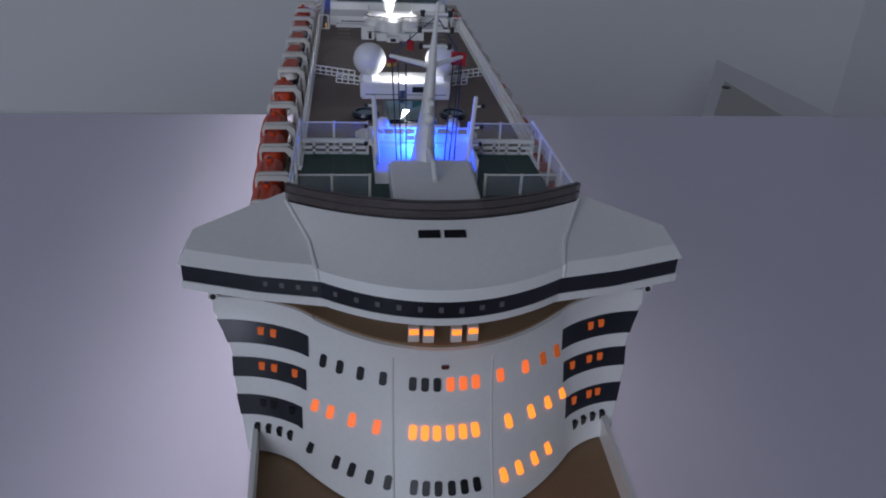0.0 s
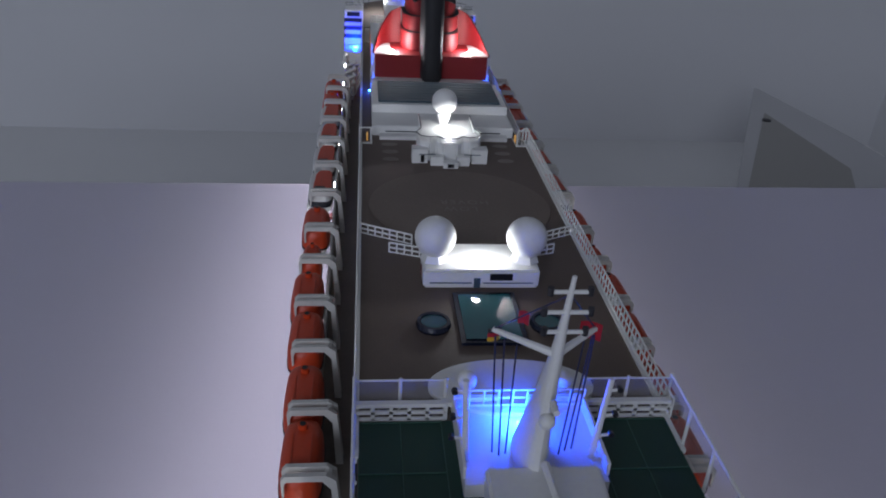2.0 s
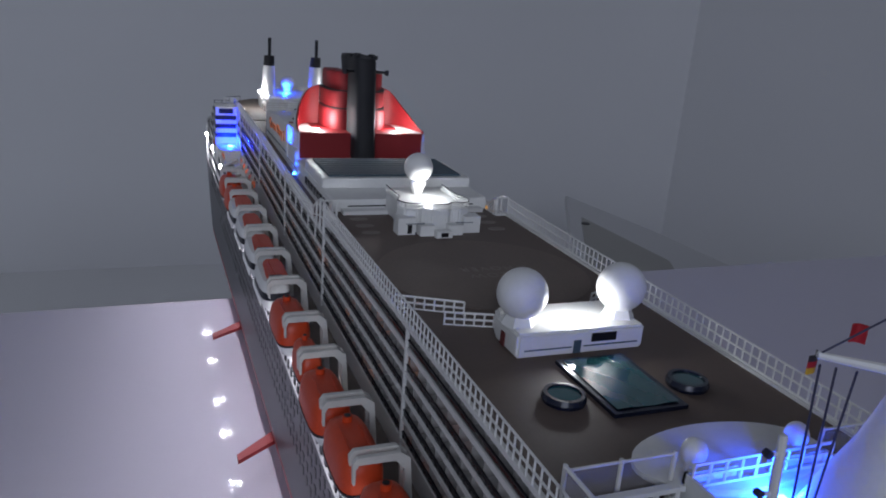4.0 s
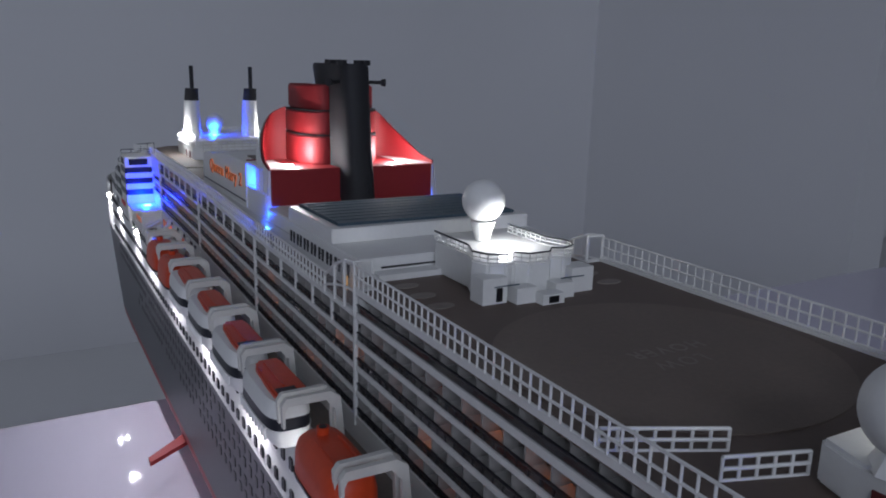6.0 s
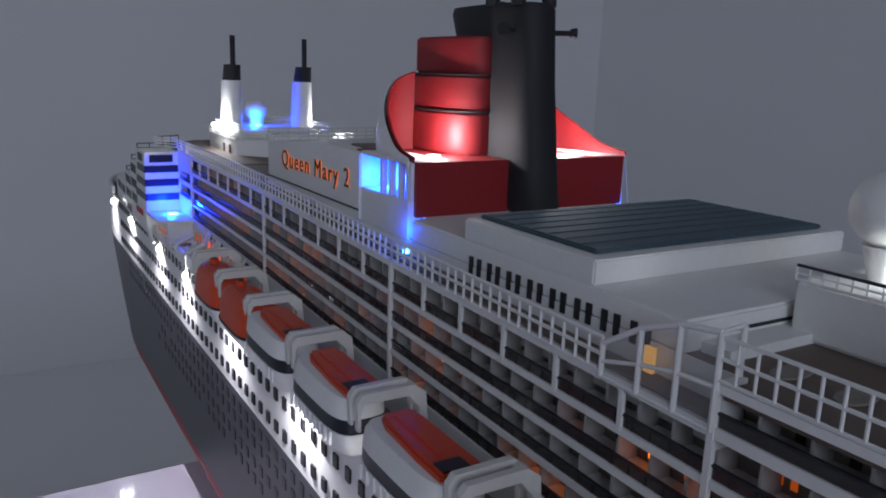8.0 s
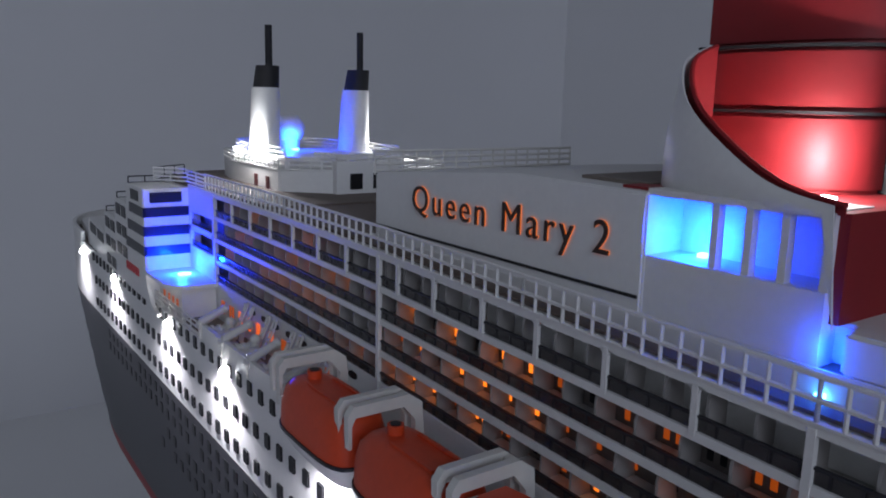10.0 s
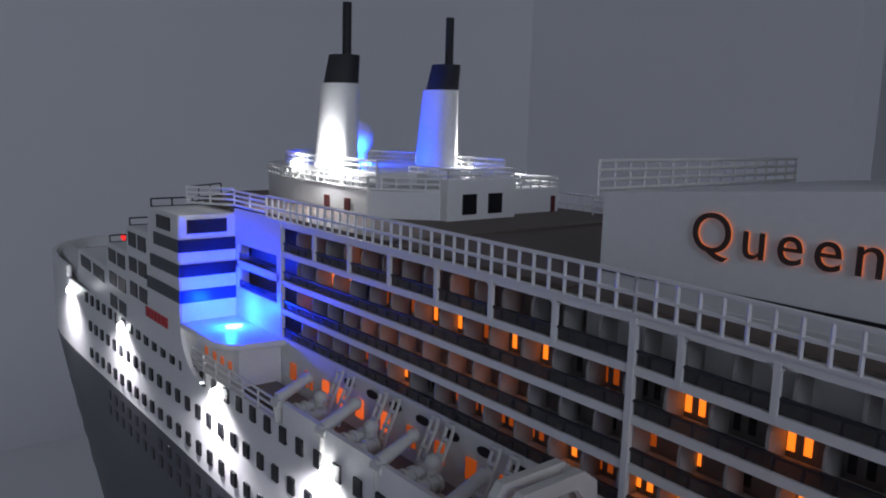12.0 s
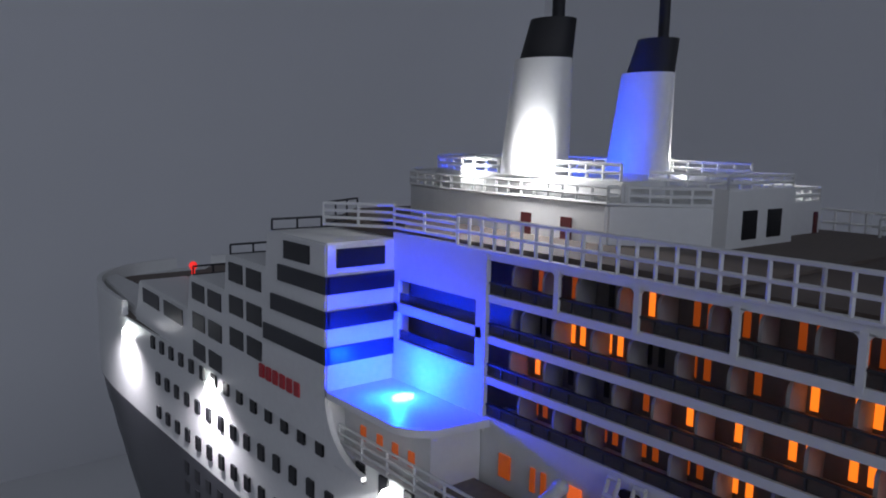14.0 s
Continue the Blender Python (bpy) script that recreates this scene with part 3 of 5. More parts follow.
def front_y(x, z):
    """Depth of the curved front at a breadth and height."""
    rows = [(0.856, 0.0335, -0.0125, -0.0335), (0.8635, 0.0332, -0.0095, -0.0278), (0.8735, 0.0330, -0.0063, -0.0212), (0.8835, 0.0322, -0.0035, -0.0176), (0.889, 0.0318, -0.0022, -0.0176)]
    for a, b in zip(rows, rows[1:]):
        if a[0] <= z <= b[0]:
            k = (z - a[0]) / (b[0] - a[0])
            half, ye, ym = (a[i] + (b[i] - a[i]) * k for i in (1, 2, 3))
            slope = (b[3] - a[3]) / (b[0] - a[0])
            return ym + (ye - ym) * (x / half) ** 2, 2 * (ye - ym) * x / half ** 2, slope
    return -0.02, 0.0, 0.0


def front_window(mat, x, z, label):
    y, yaw, slope = front_y(x, z)
    bm = bmesh.new()
    w, h = 0.00085, 0.0016
    loop = [(-w, -h + 0.0004), (-w + 0.0004, -h), (w - 0.0004, -h), (w, -h + 0.0004), (w, h - 0.0004), (w - 0.0004, h), (-w + 0.0004, h), (-w, h - 0.0004)]
    prism(bm, loop, "y", -0.0003, 0.0012)
    o = part("front_cabin_window", bm, mat, ship, label)
    o.matrix_basis = pose(x, y, z, -math.degrees(math.atan(slope)), 0, math.degrees(math.atan(yaw)))


MID = (-0.0068, -0.0041, -0.0014, 0.0016, 0.0045, 0.0074)
for j, x in enumerate(MID):
    front_window(ORANGEWIN if j > 2 else DARK, x, 0.8825, "orange lit front cabin window" if j > 2 else "")
    front_window(AMBER, x, 0.8721, "amber lit front cabin window")
    front_window(DARK, x, 0.862, "")
for x in (-0.0133, -0.0183, -0.0229, -0.0267):
    front_window(DARK, x, 0.8828, "")
for x in (0.0133, 0.0197, 0.0245, 0.0285):
    front_window(ORANGEWIN if x < 0.024 else AMBERDIM, x, 0.8828, "orange lit front cabin window")
for x in (-0.0148, -0.0203, -0.0252, -0.0288):
    front_window(ORANGEWIN, x, 0.872, "orange lit front cabin window")
for x in (0.0155, 0.0215, 0.0262, 0.0305):
    front_window(AMBER, x, 0.872, "amber lit front cabin window")
for x in (-0.0125, -0.0165, -0.0205, -0.024, -0.03):
    front_window(DARK, x, 0.862, "")
for x in (0.014, 0.018, 0.0222, 0.0262):
    front_window(AMBER, x, 0.862, "amber lit front cabin window")
for x in (-0.0112, 0.0112):
    bm = bmesh.new()
    for a, b in ((0.857, 0.8635), (0.8635, 0.8735), (0.8735, 0.8835), (0.8835, 0.8885)):
        tube(bm, (x, front_y(x, a)[0], a), (x, front_y(x, b)[0], b), 0.00025, n=6)
    part("front_seam_pipe", bm, CREAM, ship)
# lit doors under the bridge
for x in (-0.0068, -0.0036, 0.0025, 0.0062):
    y = -0.0163 + 0.0093 * (x / 0.0266) ** 2
    boxes("recess_door", CREAM, ship, (x - 0.0012, x + 0.0012, y, y + 0.0012, 0.8924, 0.8962))
    boxes("recess_lamp", AMBER, ship, (x - 0.001, x + 0.001, y - 0.0005, y + 0.0002, 0.8948, 0.8958), label="small amber recess light")
boxes("front_badge", MAROON, ship, (-0.0006, 0.001, -0.0182, -0.0172, 0.8868, 0.8876))

# flared sides of the front with black bands
FLARE = ((0.856, 0.0335, -0.0125, -0.0335, 0.0456), (0.8635, 0.0332, -0.0095, -0.0278, 0.0466), (0.8735, 0.0330, -0.0063, -0.0212, 0.0482), (0.8785, 0.0326, -0.0049, -0.0194, 0.0482), (0.8835, 0.0322, -0.0035, -0.0176, 0.0496), (0.8875, 0.0319, -0.0025, -0.0176, 0.0518), (0.8885, 0.0318, -0.0022, -0.0177, 0.0528), (0.8924, 0.0318, -0.0022, -0.0184, 0.0526))


def flare_row(z):
    for a, b in zip(FLARE, FLARE[1:]):
        if z <= b[0]:
            k = max(0.0, (z - a[0]) / (b[0] - a[0]))
            return [a[i] + (b[i] - a[i]) * k for i in range(1, 5)]
    return FLARE[-1][1:]


def flare(name, mat, s, zs, x0, out, tail, n=12):
    """The front carried outwards in a hollow curve, as a closed block."""
    bm = bmesh.new()
    rings = []
    for z in zs:
        half, ye, ym, outer = flare_row(z)
        slope, w = 1.35 * (ye - ym) / half, outer - half
        ring = []
        for i in range(n + 1):
            x = x0 + (outer + out - x0) * i / n
            if x < half:
                y = ym + (ye - ym) * (x / half) ** 2
            else:
                u = min(1.0, (x - half) / w)
                y = ye + slope * w * (u - u * u / 2)
            ring.append((s * x, y - out, z))
        rings.append(ring + [(s * (outer + out), tail, z), (s * x0, tail, z)])
    loft(bm, rings)
    return part(name, bm, mat, ship, smooth=40)


for s in (-1, 1):
    flare("front_flare", WHITE, s, (0.856, 0.8635, 0.8735, 0.8785, 0.8835, 0.8875, 0.8885, 0.8924), 0.029, 0.0, 0.022)
    flare("side_deck_strip", TAN, s, (0.8918, 0.8928), 0.029, -0.0009, 0.021)
    for z0, z1, x0 in ((0.8822, 0.887, 0.0302), (0.8742, 0.8788, 0.0309), (0.8648, 0.8697, 0.032)):
        flare("side_band", BANDBLACK, s, (z0, (z0 + z1) / 2, z1), x0, 0.00025, 0.0215)
    # dim panes in the bands and small windows under them
    for z, xs in ((0.8847, (0.0385, 0.0415)), (0.8766, (0.0335, 0.0385, 0.0415)), (0.8675, (0.0345, 0.039, 0.0415))):
        half, ye, ym, outer = flare_row(z)
        slope, w = 1.35 * (ye - ym) / half, outer - half
        for x in xs:
            u = (x - half) / w
            y = ye + slope * w * (u - u * u / 2)
            o = boxes("band_window", AMBERDIM if (s > 0 or z > 0.87) else DARK, ship, (-0.0007, 0.0007, -0.0004, 0.0008, -0.0014, 0.0014))
            o.matrix_basis = pose(s * x, y, z, 0, 0, s * math.degrees(math.atan(slope * (1 - u))))
    half, ye, ym, outer = flare_row(0.8608)
    slope, w = 1.35 * (ye - ym) / half, outer - half
    for x in (0.0352, 0.0378, 0.0405, 0.0432):
        u = (x - half) / w
        o = boxes("side_window", DARK, ship, (-0.0006, 0.0006, -0.0003, 0.001, -0.0015, 0.0015))
        o.matrix_basis = pose(s * x, ye + slope * w * (u - u * u / 2), 0.8612, 8, 0, s * math.degrees(math.atan(slope * (1 - u))))
    # bulwark of the foredeck
    bm = bmesh.new()
    outer = [(s * (hull_half(y, 0.858)), y) for y in np.linspace(-0.2, 0.02, 30)]
    inner_ = [(s * max(0.0, hull_half(y, 0.858) - 0.0012), y) for y in np.linspace(0.02, -0.2, 30)]
    prism(bm, (outer + inner_) if s > 0 else (outer + inner_)[::-1], "z", 0.855, 0.8615)
    part("bulwark", bm, WHITE, ship)

# ---- forward sun deck: smoked screen, courts, mid house, mast
bm = bmesh.new()
a0, a1 = arc(NF, 0.0352, 0.0132, 0.0025), arc(NF, 0.0348, 0.0142, 0.0035)
loft(bm, [[(x, y, 0.9133) for x, y in a0], [(x, y - 0.0006, 0.9178) for x, y in a0], [(x, y, 0.9178) for x, y in a1], [(x, y, 0.9133) for x, y in a1]], closed=False)
part("wind_screen", bm, SMOKE, ship, "smoked brown clear wind screen")
for z in (0.9136, 0.9158, 0.9178):
    bm = bmesh.new()
    loft(bm, [[(x, y - 0.0002 + 0.00024 * math.cos(k), z + 0.00024 * math.sin(k)) for k in (0.8, 2.4, 3.9, 5.5)] for x, y in a0])
    part("screen_rail", bm, WIRE, ship)
front("front_deck", GREEN, [(DK - 0.001, 0.0335, 0.016, 0.006), (DK + 0.0002, 0.0335, 0.016, 0.006)], "dark green fore sun deck", 0.0608)
for s in (-1, 1):
    lo, hi = sorted((s * 0.0345, s * 0.0151))
    for x in (lo + 0.001, (lo + hi) / 2, hi - 0.001):
        boxes("court_line", COURTLINE, ship, (x - 0.0001, x + 0.0001, 0.031, 0.06, DK + 0.0002, DK + 0.0004))
    for y in (0.0307, 0.0455, 0.0603):
        boxes("court_line", COURTLINE, ship, (lo + 0.001, hi - 0.001, y - 0.0001, y + 0.0001, DK + 0.0002, DK + 0.00045))
    # clear side screen and its posts
    boxes("side_screen", CLEAR, ship, (min(s * S, s * (S + 0.0003)), max(s * S, s * (S + 0.0003)), 0.0145, 0.0635, DK, 0.916))
    bm = bmesh.new()
    for y in (0.016, 0.028, 0.04, 0.052, 0.0635):
        tube(bm, (s * S, y, DK - 0.001), (s * S, y, 0.9165), 0.0004)
    tube(bm, (s * S, 0.0145, 0.9162), (s * S, 0.0635, 0.9162), 0.00035)
    part("screen_post", bm, WHITE, ship)
    # cross screens
    boxes("cross_screen", CLEAR, ship, (lo, hi, 0.0633, 0.0636, DK, 0.9155))
    bm = bmesh.new()
    for x in (lo, (lo + hi) / 2, hi):
        tube(bm, (x, 0.0635, DK - 0.001), (x, 0.0635, 0.916), 0.0004)
    tube(bm, (lo, 0.0635, 0.9155), (hi, 0.0635, 0.9155), 0.00025)
    part("screen_post", bm, CREAM, ship)
    boxes("cross_screen", CLEAR, ship, (lo, hi, 0.0303, 0.0306, DK, 0.9125))
    bm = bmesh.new()
    for x in (lo, (lo + hi) / 2, hi):
        tube(bm, (x, 0.0305, DK - 0.001), (x, 0.0305, 0.913), 0.0004)
    tube(bm, (lo, 0.0305, 0.9127), (hi, 0.0305, 0.9127), 0.00025)
    part("screen_post", bm, CREAM, ship)
    # lattice wall
    bm = bmesh.new()
    for z in (0.9068, 0.9086, 0.9104):
        box(bm, lo, hi, 0.0612, 0.0617, z - 0.0004, z + 0.0004)
    for i in range(6):
        x = lo + (hi - lo) * i / 5
        box(bm, x - 0.0004, x + 0.0004, 0.0612, 0.0617, 0.9066, 0.9105)
    box(bm, lo, hi, 0.0608, 0.0622, 0.9104, 0.9112)
    part("lattice_wall", bm, WHITE, ship, "white lattice wall behind the court")
    # signal post
    bm = bmesh.new()
    tube(bm, (s * 0.0125, 0.046, 0.908), (s * 0.0138, 0.046, 0.929), 0.0008, 0.0006)
    for z in (0.915, 0.92, 0.926):
        tube(bm, (s * 0.013, 0.046, z), (s * 0.0158, 0.046, z + 0.0004), 0.0003, n=6)
    post = part("signal_post", bm, WHITE, ship)
    bm = bmesh.new()
    for z in (0.9153, 0.9203, 0.9263):
        tube(bm, (s * 0.0158, 0.0455, z + 0.0002), (s * 0.0158, 0.0465, z + 0.0002), 0.0006, n=8)
    part("signal_lamp", bm, WIRE, post)

bm = bmesh.new()
prism(bm, [(-0.0098, 0.006), (0.0112, 0.006), (0.0125, 0.0405), (-0.0098, 0.0405)], "z", DK, 0.913)
part("mid_house", bm, WHITE, ship, "white house behind the bridge", bevel=0.0006)
bm = bmesh.new()
box(bm, -0.0135, 0.0145, 0.039, 0.0735, DK, 0.9098)
part("mast_platform", bm, WHITE, ship, "white mast platform lit blue", bevel=0.0008)
bm = bmesh.new()
prism(bm, [(0.0185 * math.cos(a), 0.0675 + 0.0095 * math.sin(a)) for a in np.linspace(0, 2 * math.pi, 40, endpoint=False)], "z", 0.9098, 0.9108)
part("oval_platform", bm, WHITE, ship)
bm = bmesh.new()
for xa, ya, xb, yb in ((-0.0135, 0.041, -0.0135, 0.062), (0.0145, 0.041, 0.0145, 0.062), (-0.0135, 0.062, -0.004, 0.062), (0.003, 0.062, 0.0145, 0.062)):
    box(bm, min(xa, xb) - 0.0003, max(xa, xb) + 0.0003, min(ya, yb) - 0.0003, max(ya, yb) + 0.0003, 0.9098, 0.9128)
part("platform_bulwark", bm, WHITE, ship)
railing([(-0.0135, 0.0605, 0.911), (0.0145, 0.0605, 0.911)], 0.004, 3, 0.0032, 0.0003)
for s in (-1, 1):
    bm = bmesh.new()
    ball(bm, (s * 0.0105, 0.0645, 0.9145), 0.0021, 16, 10, 1.15)
    tube(bm, (s * 0.0105, 0.0645, 0.909), (s * 0.0105, 0.0645, 0.914), 0.0012, n=10)
    part("small_dome", bm, WHITE, ship)
bm = bmesh.new()
n = 16
rings = []
for z, cx, cy, rx, ry in ((0.9098, 0.0, 0.0462, 0.0034, 0.0078), (0.918, 0.0002, 0.0450, 0.0026, 0.0058), (0.927, 0.0005, 0.0430, 0.0018, 0.0036), (0.938, 0.0009, 0.0412, 0.0012, 0.0017), (0.946, 0.0013, 0.0407, 0.0007, 0.0009), (0.9545, 0.0018, 0.0404, 0.0004, 0.0004)):
    rings.append([(cx + rx * math.cos(2 * math.pi * i / n), cy + ry * math.sin(2 * math.pi * i / n), z) for i in range(n)])
loft(bm, rings)
mast = part("mast", bm, WHITE, ship, "white tapering signal mast")
bm = bmesh.new()
for s in (-1, 1):
    tube(bm, (0.0008, 0.0408, 0.9385), (s * 0.0095, 0.0475, 0.9393), 0.0008, 0.0005)
for z, w in ((0.9435, 0.0036), (0.9475, 0.004), (0.9515, 0.0034)):
    tube(bm, (0.0015 - w, 0.0404, z), (0.0015 + w, 0.0404, z), 0.0004)
part("yard", bm, WHITE, mast)
for z, w in ((0.9435, 0.0036), (0.9475, 0.004), (0.9515, 0.0034)):
    for s in (-1, 1):
        bm = bmesh.new()
        tube(bm, (0.0015 + s * w, 0.0404, z - 0.0006), (0.0015 + s * w, 0.0404, z + 0.0009), 0.0006, n=8)
        part("mast_lamp", bm, WIRE, mast)
bm = bmesh.new()
ball(bm, (0.0004, 0.039, 0.925), 0.0016, 12, 8)
tube(bm, (0.0005, 0.0375, 0.9305), (0.0005, 0.0345, 0.9305), 0.0007, n=8)
part("mast_bracket", bm, WHITE, mast)
bm = bmesh.new()
tube(bm, (0.0005, 0.0365, 0.917), (0.001, 0.029, 0.9165), 0.0009, 0.0007)
tube(bm, (0.001, 0.029, 0.9166), (0.0012, 0.0245, 0.9135), 0.0007, 0.0007)
part("fore_strut", bm, WHITE, mast)
for x, y, xt, yt in ((-0.0072, 0.0475, -0.009, 0.0472), (-0.006, 0.0465, -0.0075, 0.046), (-0.0046, 0.047, -0.0055, 0.0445), (0.0075, 0.0475, 0.009, 0.0472), (0.006, 0.0465, 0.007, 0.0455), (0.009, 0.048, 0.0095, 0.0475)):
    bm = bmesh.new()
    tube(bm, (x, y, 0.91), (xt, yt, 0.938), 0.00018, n=5)
    part("rigging", bm, THREAD, mast, "dark blue rigging thread")
for s in (-1, 1):
    bm = bmesh.new()
    tube(bm, (s * 0.0095, 0.0475, 0.9393), (0.0016, 0.0404, 0.951), 0.00015, n=5)
    part("rigging", bm, THREAD, mast, "dark blue rigging thread")


def flag(mat, x, y, z, w, h, label, turn=0.0):
    bm = bmesh.new()
    cols = 8
    rings = []
    for k in (-0.0001, 0.0001):
        rings.append([(0.0006 * math.sin(3 * i / cols) + k, w * i / cols, 0) for i in range(cols + 1)])
    loop = rings[0] + rings[1][::-1]
    prism(bm, [(p[0], p[1]) for p in loop], "z", -h, 0)
    o = part("flag", bm, mat, mast, label)
    o.matrix_basis = pose(x, y, z, 0, 0, turn)


flag(FLAGRED, 0.0105, 0.0468, 0.9405, 0.004, 0.0036, "red flag", 70)
flag(FLAGRED, -0.0035, 0.046, 0.9435, 0.002, 0.0026, "small red flag", 60)
flag(WIRE, -0.0102, 0.048, 0.939, 0.003, 0.0009, "black stripe of a flag", -60)
flag(FLAGRED, -0.0102, 0.048, 0.9381, 0.003, 0.0009, "red stripe of a flag", -60)
flag(FLAGGOLD, -0.0102, 0.048, 0.9372, 0.003, 0.0009, "gold stripe of a flag", -60)

# ---- pool deck
bm = bmesh.new()
box(bm, -0.0085, 0.0085, 0.0885, 0.1123, DK, DK + 0.0009)
part("pool_rim", bm, NAVY, ship, "dark blue pool rim", bevel=0.0004)
bm = bmesh.new()
n = 10
vs = [[bm.verts.new((-0.0072 + 0.0144 * i / n, 0.0898 + 0.0212 * j / n, DK + 0.00115 + 0.00012 * math.sin(0.9 * i) * math.cos(0.7 * j))) for i in range(n + 1)] for j in range(n + 1)]
for j in range(n):
    for i in range(n):
        bm.faces.new((vs[j][i], vs[j][i + 1], vs[j + 1][i + 1], vs[j + 1][i]))
part("pool_water", bm, WATER, ship, "glossy teal resin pool water", smooth=180)
for s in (-1, 1):
    bm = bmesh.new()
    for r0, r1, z0, z1 in ((0.0044, 0.0046, DK, DK + 0.0018),):
        ring = [(r0, z0), (0.0046, z0 + 0.0008), (0.0042, z1), (0.0034, z1), (0.0033, z1 - 0.0006)]
        rings = [[(s * 0.0148 + r * math.cos(a), 0.0972 + r * math.sin(a), z) for a in np.linspace(0, 2 * math.pi, 28, endpoint=False)] for r, z in ring]
        loft(bm, rings)
    part("whirlpool_tub", bm, NAVY, ship, "dark blue round whirlpool tub")
    bm = bmesh.new()
    prism(bm, [(s * 0.0148 + 0.0033 * math.cos(a), 0.0972 + 0.0033 * math.sin(a)) for a in np.linspace(0, 2 * math.pi, 28, endpoint=False)], "z", DK + 0.0012, DK + 0.0014)
    part("tub_water", bm, WATER, ship)
    railing([(s * 0.0336, 0.1496, DK), (s * 0.0181, 0.142, DK)], 0.0032, 3, 0.0026, 0.0003, label="white deck fence")
    railing([(s * 0.0251, 0.137, DK), (s * 0.0139, 0.1332, DK)], 0.0032, 3, 0.0026, 0.0003, label="white deck fence")

# radome house
bm = bmesh.new()
prism(bm, [(-0.0163, 0.1158), (0.0163, 0.1158), (0.0163, 0.1265), (0.0145, 0.132), (-0.0145, 0.132), (-0.0163, 0.1265)], "z", DK, 0.9122)
radome_house = part("radome_house", bm, WHITE, ship, "white deck house with two radomes", bevel=0.0006)
boxes("house_window", DARK, radome_house, (0.0022, 0.0086, 0.1155, 0.1162, 0.9092, 0.9112))
boxes("house_door", SKYROOF, radome_house, (-0.0022, -0.0004, 0.1155, 0.1162, 0.9068, 0.9098))
boxes("house_stripe", SKYROOF, radome_house, (-0.0145, -0.0028, 0.1155, 0.1162, 0.9082, 0.9084), (0.0004, 0.0145, 0.1155, 0.1162, 0.9082, 0.9084))
boxes("house_door", MAROON, radome_house, (-0.0166, -0.016, 0.122, 0.1238, 0.9068, 0.91))
for s in (-1, 1):
    bm = bmesh.new()
    ball(bm, (s * 0.0129, 0.1225, 0.9192), 0.0058, 32, 20)
    part("radome", bm, WHITE, ship, "white radome sphere")
    bm = bmesh.new()
    tube(bm, (s * 0.0129, 0.1225, 0.9118), (s * 0.0129, 0.1225, 0.9145), 0.0042, 0.003, 6)
    part("radome_foot", bm, WHITE, ship)
boxes("led", LEDW, ship, (-0.0012, 0.0012, 0.121, 0.1226, 0.9122, 0.9126), label="white light emitting diode")
lamp("radome_led_light", "POINT", (0, 0.1205, 0.9148), 0.008, (0.9, 0.93, 1.0), 0.0012)

# helicopter circle with worn marking
bm = bmesh.new()
prism(bm, [(0.031 * math.cos(a), 0.171 + 0.0295 * math.sin(a)) for a in np.linspace(0, 2 * math.pi, 64, endpoint=False)], "z", DK, DK + 0.0002)
part("helicopter_circle", bm, DECK2, ship, "faded paler circle on the deck", smooth=0)
for s in (-1, 1):
    for y in (0.212, 0.22, 0.228):
        bm = bmesh.new()
        prism(bm, [(s * 0.0225 + 0.0032 * math.cos(a), y + 0.0018 * math.sin(a)) for a in np.linspace(0, 2 * math.pi, 16, endpoint=False)], "z", DK, DK + 0.0002)
        part("deck_marking", bm, MARKING, ship, smooth=0)

# second house with its single dome
bm = bmesh.new()
BAYS = [(-0.0105, 0.237), (-0.0105, 0.2215), (-0.0128, 0.216), (-0.0112, 0.2122), (-0.0075, 0.2105), (-0.005, 0.2118), (-0.0026, 0.2092), (0.0026, 0.2092), (0.005, 0.2118), (0.0075, 0.2105), (0.0112, 0.2122), (0.0128, 0.216), (0.0105, 0.2215), (0.0105, 0.237)]
prism(bm, BAYS, "z", DK, 0.9144)
dome_house = part("dome_house", bm, WHITE, ship, "white deck house with a lit roof", bevel=0.0005)
for x0, x1, y0, y1, h in ((-0.0145, -0.0085, 0.2085, 0.2135, 0.0056), (0.0085, 0.0145, 0.2085, 0.2135, 0.0056), (-0.0075, -0.0025, 0.2062, 0.2098, 0.0034), (0.0025, 0.0075, 0.2062, 0.2098, 0.0034), (-0.0028, 0.0028, 0.2035, 0.2068, 0.0022)):
    boxes("house_step", WHITE, dome_house, (x0, x1, y0, y1, DK, DK + h), bevel=0.0003)
boxes("house_door", DARK, dome_house, (-0.0012, 0.0012, 0.2032, 0.2036, DK + 0.0004, DK + 0.0018), (-0.0112, -0.0098, 0.2082, 0.2086, DK + 0.0005, DK + 0.0034))
railing([(x, y, 0.9144) for x, y in BAYS], 0.0018, 3, 0.002, 0.00016)
bm = bmesh.new()
for (xa, ya), (xb, yb) in zip(BAYS, BAYS[1:]):
    tube(bm, (xa, ya, 0.9163), (xb, yb, 0.9163), 0.00022, n=5)
part("dark_hand_rail", bm, WIRE, dome_house, "thin dark hand rail round the roof")
for x0, x1 in ((-0.0118, -0.0055), (0.0055, 0.0118)):
    boxes("house_stripe", SKYROOF, dome_house, (x0, x1, 0.2083, 0.2086, DK + 0.0036, DK + 0.0038))
bm = bmesh.new()
ball(bm, (-0.0008, 0.2312, 0.924), 0.0051, 32, 20)
part("radome", bm, WHITE, ship, "white radome sphere on a cone foot")
bm = bmesh.new()
tube(bm, (-0.0008, 0.2312, 0.9146), (-0.0008, 0.2312, 0.9192), 0.0017, 0.003, 20)
part("radome_foot", bm, WHITE, ship)
